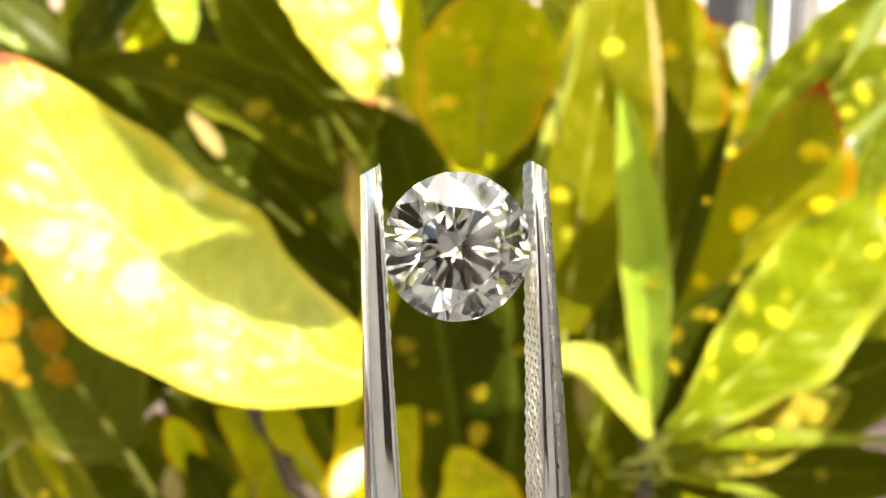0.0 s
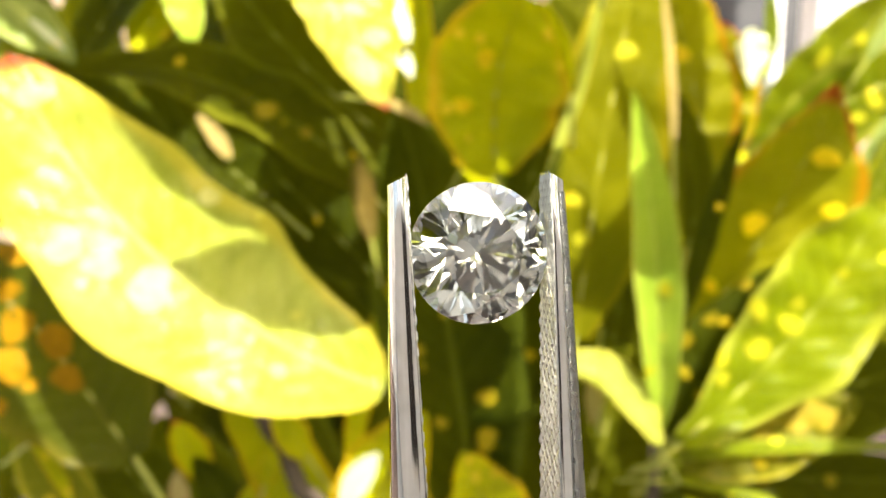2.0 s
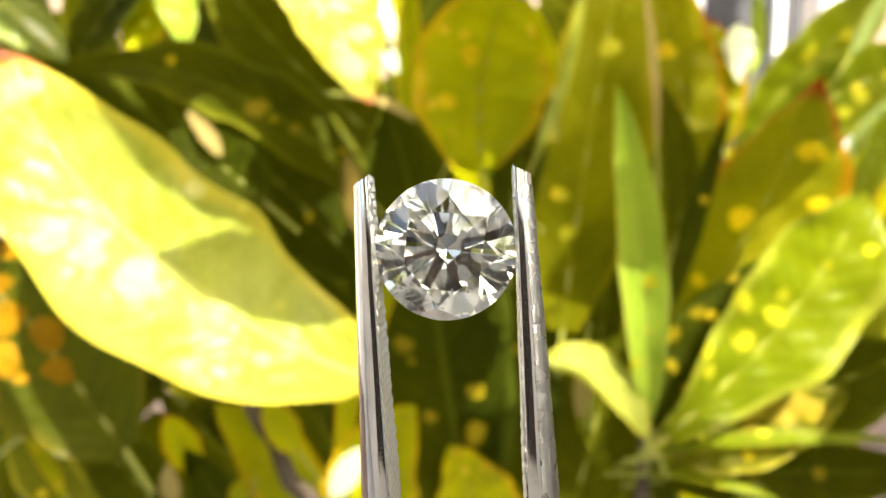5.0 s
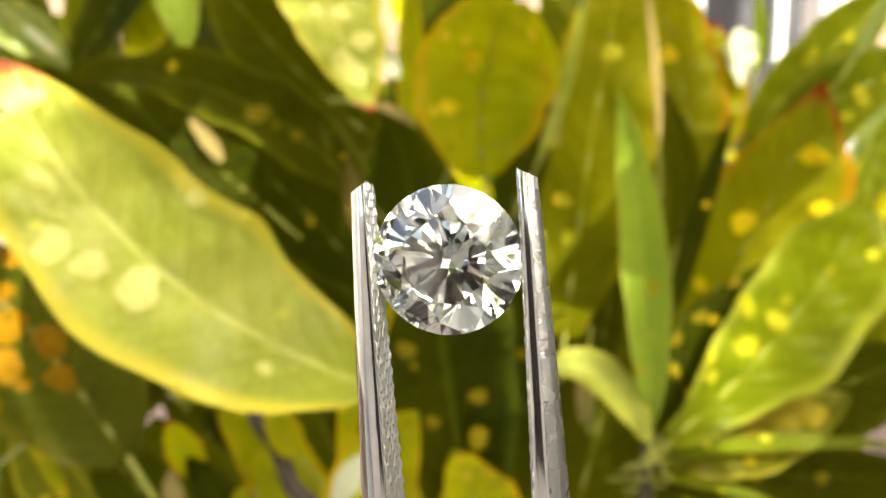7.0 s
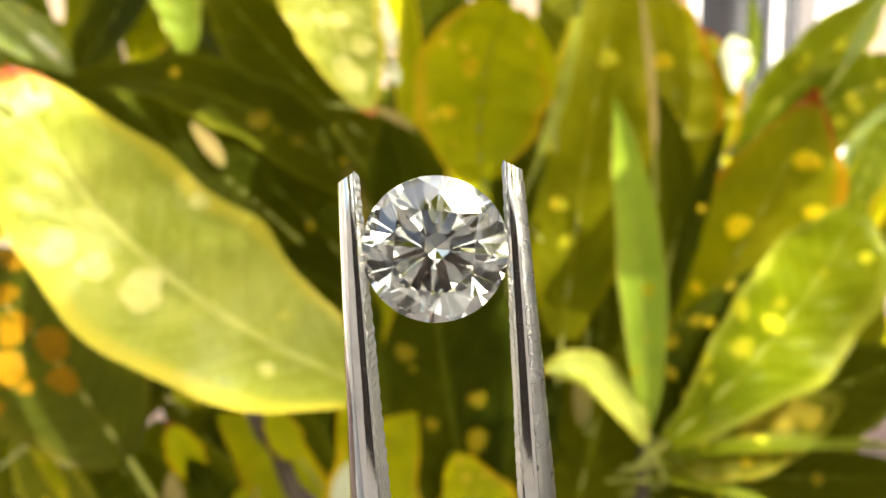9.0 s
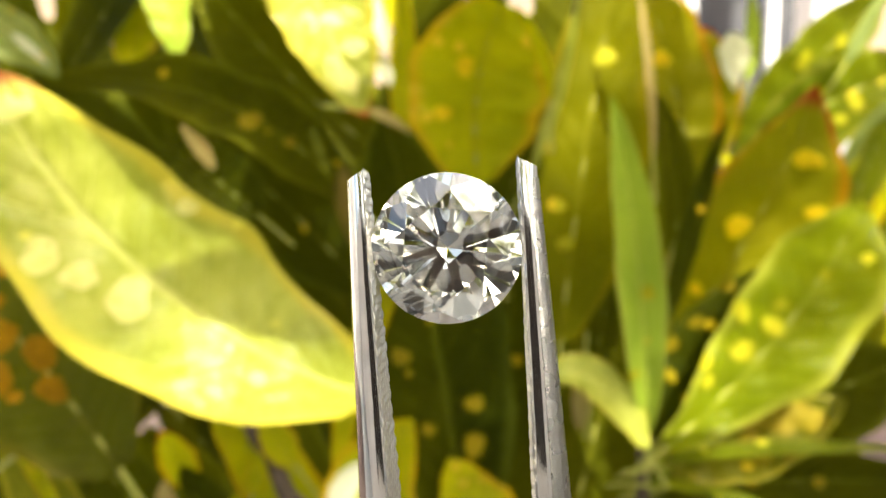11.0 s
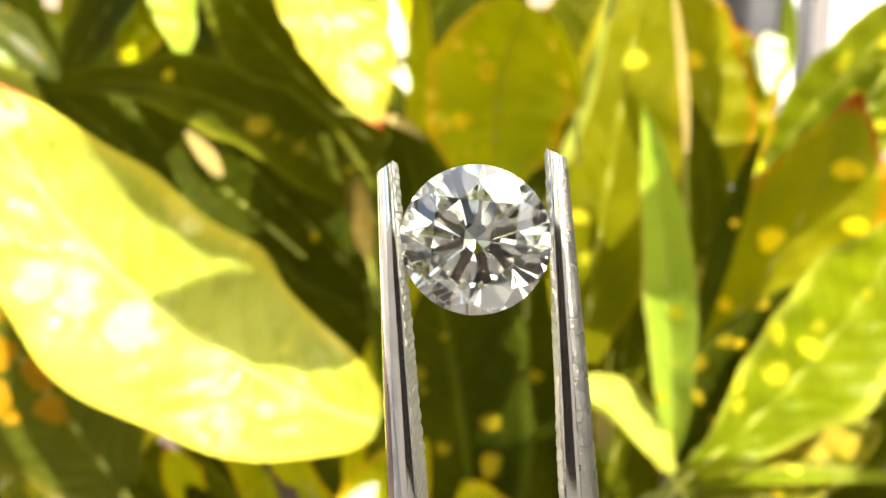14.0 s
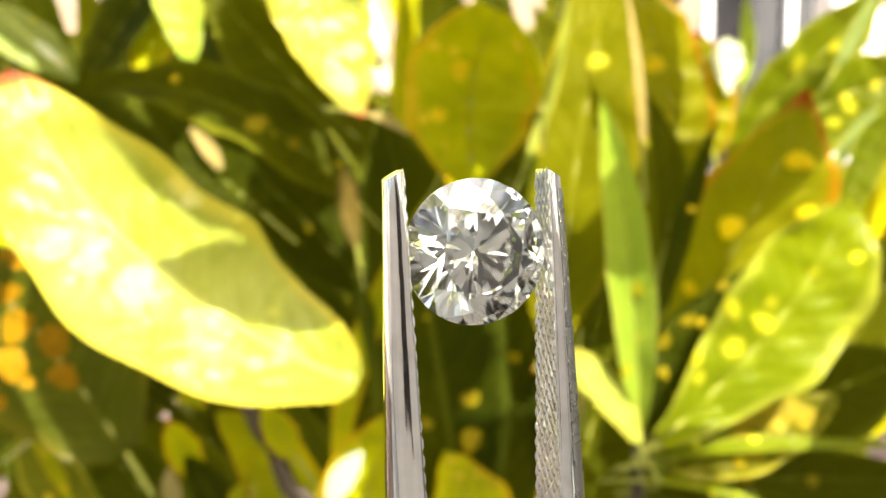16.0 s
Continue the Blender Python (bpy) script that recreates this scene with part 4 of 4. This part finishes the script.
# height over the stone's middle, inner face, outer face, half depth (mm)
ARM = ((3.3, 4.02, 5.02, 0.95), (0.0, 3.98, 5.12, 1.15), (-6.0, 3.85, 5.30, 1.40), (-14.0, 3.66, 5.48, 1.75), (-30.0, 3.5, 5.9, 2.6), (-60.0, 3.2, 6.2, 3.6), (-95.0, 1.9, 4.6, 4.2), (-122.0, 0.06, 1.6, 4.4), (-135.0, 0.06, 1.5, 4.4))


def arm_at(z):
    for (z0, *p), (z1, *q) in zip(ARM, ARM[1:]):
        if z0 >= z >= z1:
            f = (z0 - z) / (z0 - z1)
            return [a + (b - a) * f for a, b in zip(p, q)]
    return list(ARM[0][1:])


def arm_section(inner, outer, half, sign):
    """Flat inside, chamfered outside with a rounded front and back edge; from the inner front corner round."""
    w = outer - inner
    pts = ((0.05, -0.99), (0.09, -1.0), (0.34, -1.0), (0.38, -0.99), (0.56, -0.91), (0.74, -0.79), (0.90, -0.60), (1.0, -0.30), (1.0, 0.30), (0.90, 0.62), (0.72, 0.90), (0.38, 1.0), (0.06, 1.0), (0.0, 0.93), (0.0, -0.93))
    return [(sign * (inner + w * a), half * b) for a, b in pts]


def arm(tweezers, sign):
    heights = [3.3, 2.2, 1.0, 0.0, -1.5, -3.0, -4.5, -6.0, -8.0, -10.0, -12.0, -14.0, -17.0, -20.0, -25.0, -30.0, -36.0, -42.0, -50.0, -60.0, -70.0, -82.0, -95.0, -105.0, -114.0, -122.0, -135.0]
    bm = bmesh.new()
    rings = []
    for z in heights:
        inner, outer, half = arm_at(z)
        ring = arm_section(inner, outer, half, sign)
        rings.append([bm.verts.new((x * MM, y * MM, z * MM)) for x, y in ring])
    # slanting tip: high at the inner side, ground away outside and in front
    inner, outer, half = arm_at(3.3)
    top = []
    for x, y in arm_section(inner, outer, half, sign):
        f = (abs(x) - inner) / (outer - inner)
        top.append(bm.verts.new((x * MM, y * 0.94 * MM, (4.48 - 0.55 * f + 0.12 * y) * MM)))
    rings.insert(0, top)
    for r, q in zip(rings, rings[1:]):
        for k in range(len(r)):
            m = (k + 1) % len(r)
            bm.faces.new((r[k], r[m], q[m], q[k]))
    bm.faces.new(rings[0])
    bm.faces.new(rings[-1])
    bmesh.ops.recalc_face_normals(bm, faces=bm.faces)
    for f in bm.faces:
        f.smooth = len(f.verts) == 4 and abs(f.normal.z) < 0.4
    for e in bm.edges:
        if len(e.link_faces) == 2 and e.calc_face_angle(0) > radians(28):
            e.smooth = False
    body = part("arm", bm, STEEL, tweezers, "polished steel arm with a slanting ground tip")

    # diagonally knurled grip on the inner face: low pyramids between crossing grooves
    bm = bmesh.new()
    z, row, pitch = 4.1, 0, 0.44
    while z > -15.0:
        inner, outer, half = arm_at(min(z, 3.3))
        n = 4 + row % 2
        step = 2 * half * 0.92 / 4
        for k in range(n):
            y = (k + 0.5 - n / 2) * step
            wide = [(-step * 0.5, -pitch * 0.35), (0, -pitch), (step * 0.5, pitch * 0.35), (0, pitch)]
            high = 0.075 + 0.018 * math.sin(row * 2.7 + k * 1.9)
            c = [bm.verts.new((sign * (inner + 0.01) * MM, max(-half * 0.97, min(half * 0.97, y + a)) * MM, (z + b) * MM)) for a, b in wide]
            p = [bm.verts.new((sign * (inner - high) * MM, max(-half * 0.96, min(half * 0.96, y + a * 0.4)) * MM, (z + b * 0.4) * MM)) for a, b in wide]
            bm.faces.new(p)
            for i in range(4):
                bm.faces.new((c[i], c[(i + 1) % 4], p[(i + 1) % 4], p[i]))
        z -= pitch
        row += 1
    bmesh.ops.recalc_face_normals(bm, faces=bm.faces)
    tagged(part("knurled_grip", bm, KNURL_STEEL, body, "knurled inner gripping face"), kind="stuff")

    if sign < 0:
        return
    # blasted outer bevel of one arm
    bm = bmesh.new()
    rings = []
    for z in heights[:16]:
        inner, outer, half = arm_at(z)
        w = outer - inner
        rings.append([bm.verts.new((sign * (inner + w * a) * MM, half * b * MM, z * MM)) for a, b in ((0.47, -0.978), (0.60, -0.945), (0.785, -0.83), (0.925, -0.64), (1.02, -0.31), (1.02, 0.31))])
    for r, q in zip(rings, rings[1:]):
        for k in range(5):
            bm.faces.new((r[k], r[k + 1], q[k + 1], q[k]))
    bmesh.ops.solidify(bm, geom=bm.faces[:], thickness=0.012 * MM)
    bmesh.ops.recalc_face_normals(bm, faces=bm.faces)
    part("outer_bevel", bm, ROUGH_STEEL, body, "blasted grey outer bevel")


def tweezers_thing():
    t = tagged(thing("tweezers"), "slim polished steel jeweller's tweezers holding a diamond upright", "tweezers")
    arm(t, -1)
    arm(t, 1)
    bm = bmesh.new()
    box(bm, (-1.5 * MM, -4.4 * MM, -138 * MM), (1.5 * MM, 4.4 * MM, -134.5 * MM))
    bmesh.ops.bevel(bm, geom=bm.edges[:], offset=0.4 * MM, segments=2, affect="EDGES")
    part("joint", bm, STEEL, t, "welded steel end")
    return t


tweezers = tweezers_thing()
stone = diamond()


# ---------- what moves ----------
# seconds; millimetres right, ahead and up of the eye; lean and turn in degrees
HELD = [
    (0, 0.79, 31.77, 0.1, -2.4, 8),
    (0.5, 0.92, 33.72, -0.07, -2.0, 9),
    (1, 1.46, 32.85, -0.38, -3.3, -7),
    (1.5, 1.87, 33.14, -0.49, -2.2, 6),
    (2, 2.03, 33.42, -0.25, -2.2, 10),
    (2.5, 1.1, 31.51, -0.46, -3.3, -8),
    (3, 0.61, 31.51, -0.07, -3.0, 7),
    (3.5, 0.05, 34.01, 0.11, -2.5, 6),
    (4, -0.89, 33.72, 0.07, -3.5, -10),
    (6.5, 0.35, 33.14, -0.28, -3.0, 5),
    (7, 0.24, 31.51, -0.59, -4.0, -10),
    (7.5, 1.12, 33.14, -0.14, -2.5, 8),
    (8, 0.72, 32.57, -0.0, -2.9, 6),
    (8.5, 0.53, 31.25, -0.36, -3.8, -9),
    (9, -0.43, 32.3, -0.03, -4.1, -2),
    (11.5, 0.82, 30.51, 0.06, -4.0, -5),
    (12, 2.18, 32.03, 0.94, -2.2, 12),
    (12.5, 2.39, 31.77, 0.7, -2.8, -3),
    (13, 2.78, 31.51, 0.59, -2.5, 7),
    (13.5, 2.26, 32.57, 0.61, -2.3, 6),
    (14, 1.69, 31.51, 0.46, -3.7, -6),
    (14.5, 2.76, 32.85, 0.65, -2.3, 14),
    (15, 2.29, 32.03, 0.4, -2.6, 5),
    (15.5, 1.5, 31.51, -0.07, -3.1, -1),
    (16, 1.81, 32.3, -0.17, -2.4, 15),
]


def motions():
    held = []
    for t, x, y, z, lean, turn in HELD:
        eye = eye_at(t)
        held.append((t, eye @ pose(0, 0, 0, -90, 0, 0) @ pose(x * MM, y * MM, z * MM, 0, lean, turn)))
    walk(tweezers, held)
    walk(stone, [(t, m @ pose(0, 0, 0, 4, 0, 0)) for t, m in held])
    # the added bough swings into the sun's way and out, dimming it like cloud
    swing = ((0.0, 1.0), (2.0, 1.05), (4.2, 1.0), (5.6, 0.1), (7.5, 0.0), (9.5, 0.02), (11.2, 0.12), (12.4, 1.0), (14.3, 1.05), (16.0, 1.0))
    walk(bough, [(t, Matrix.Translation(bough_home + AWAY * k)) for t, k in swing])


motions()
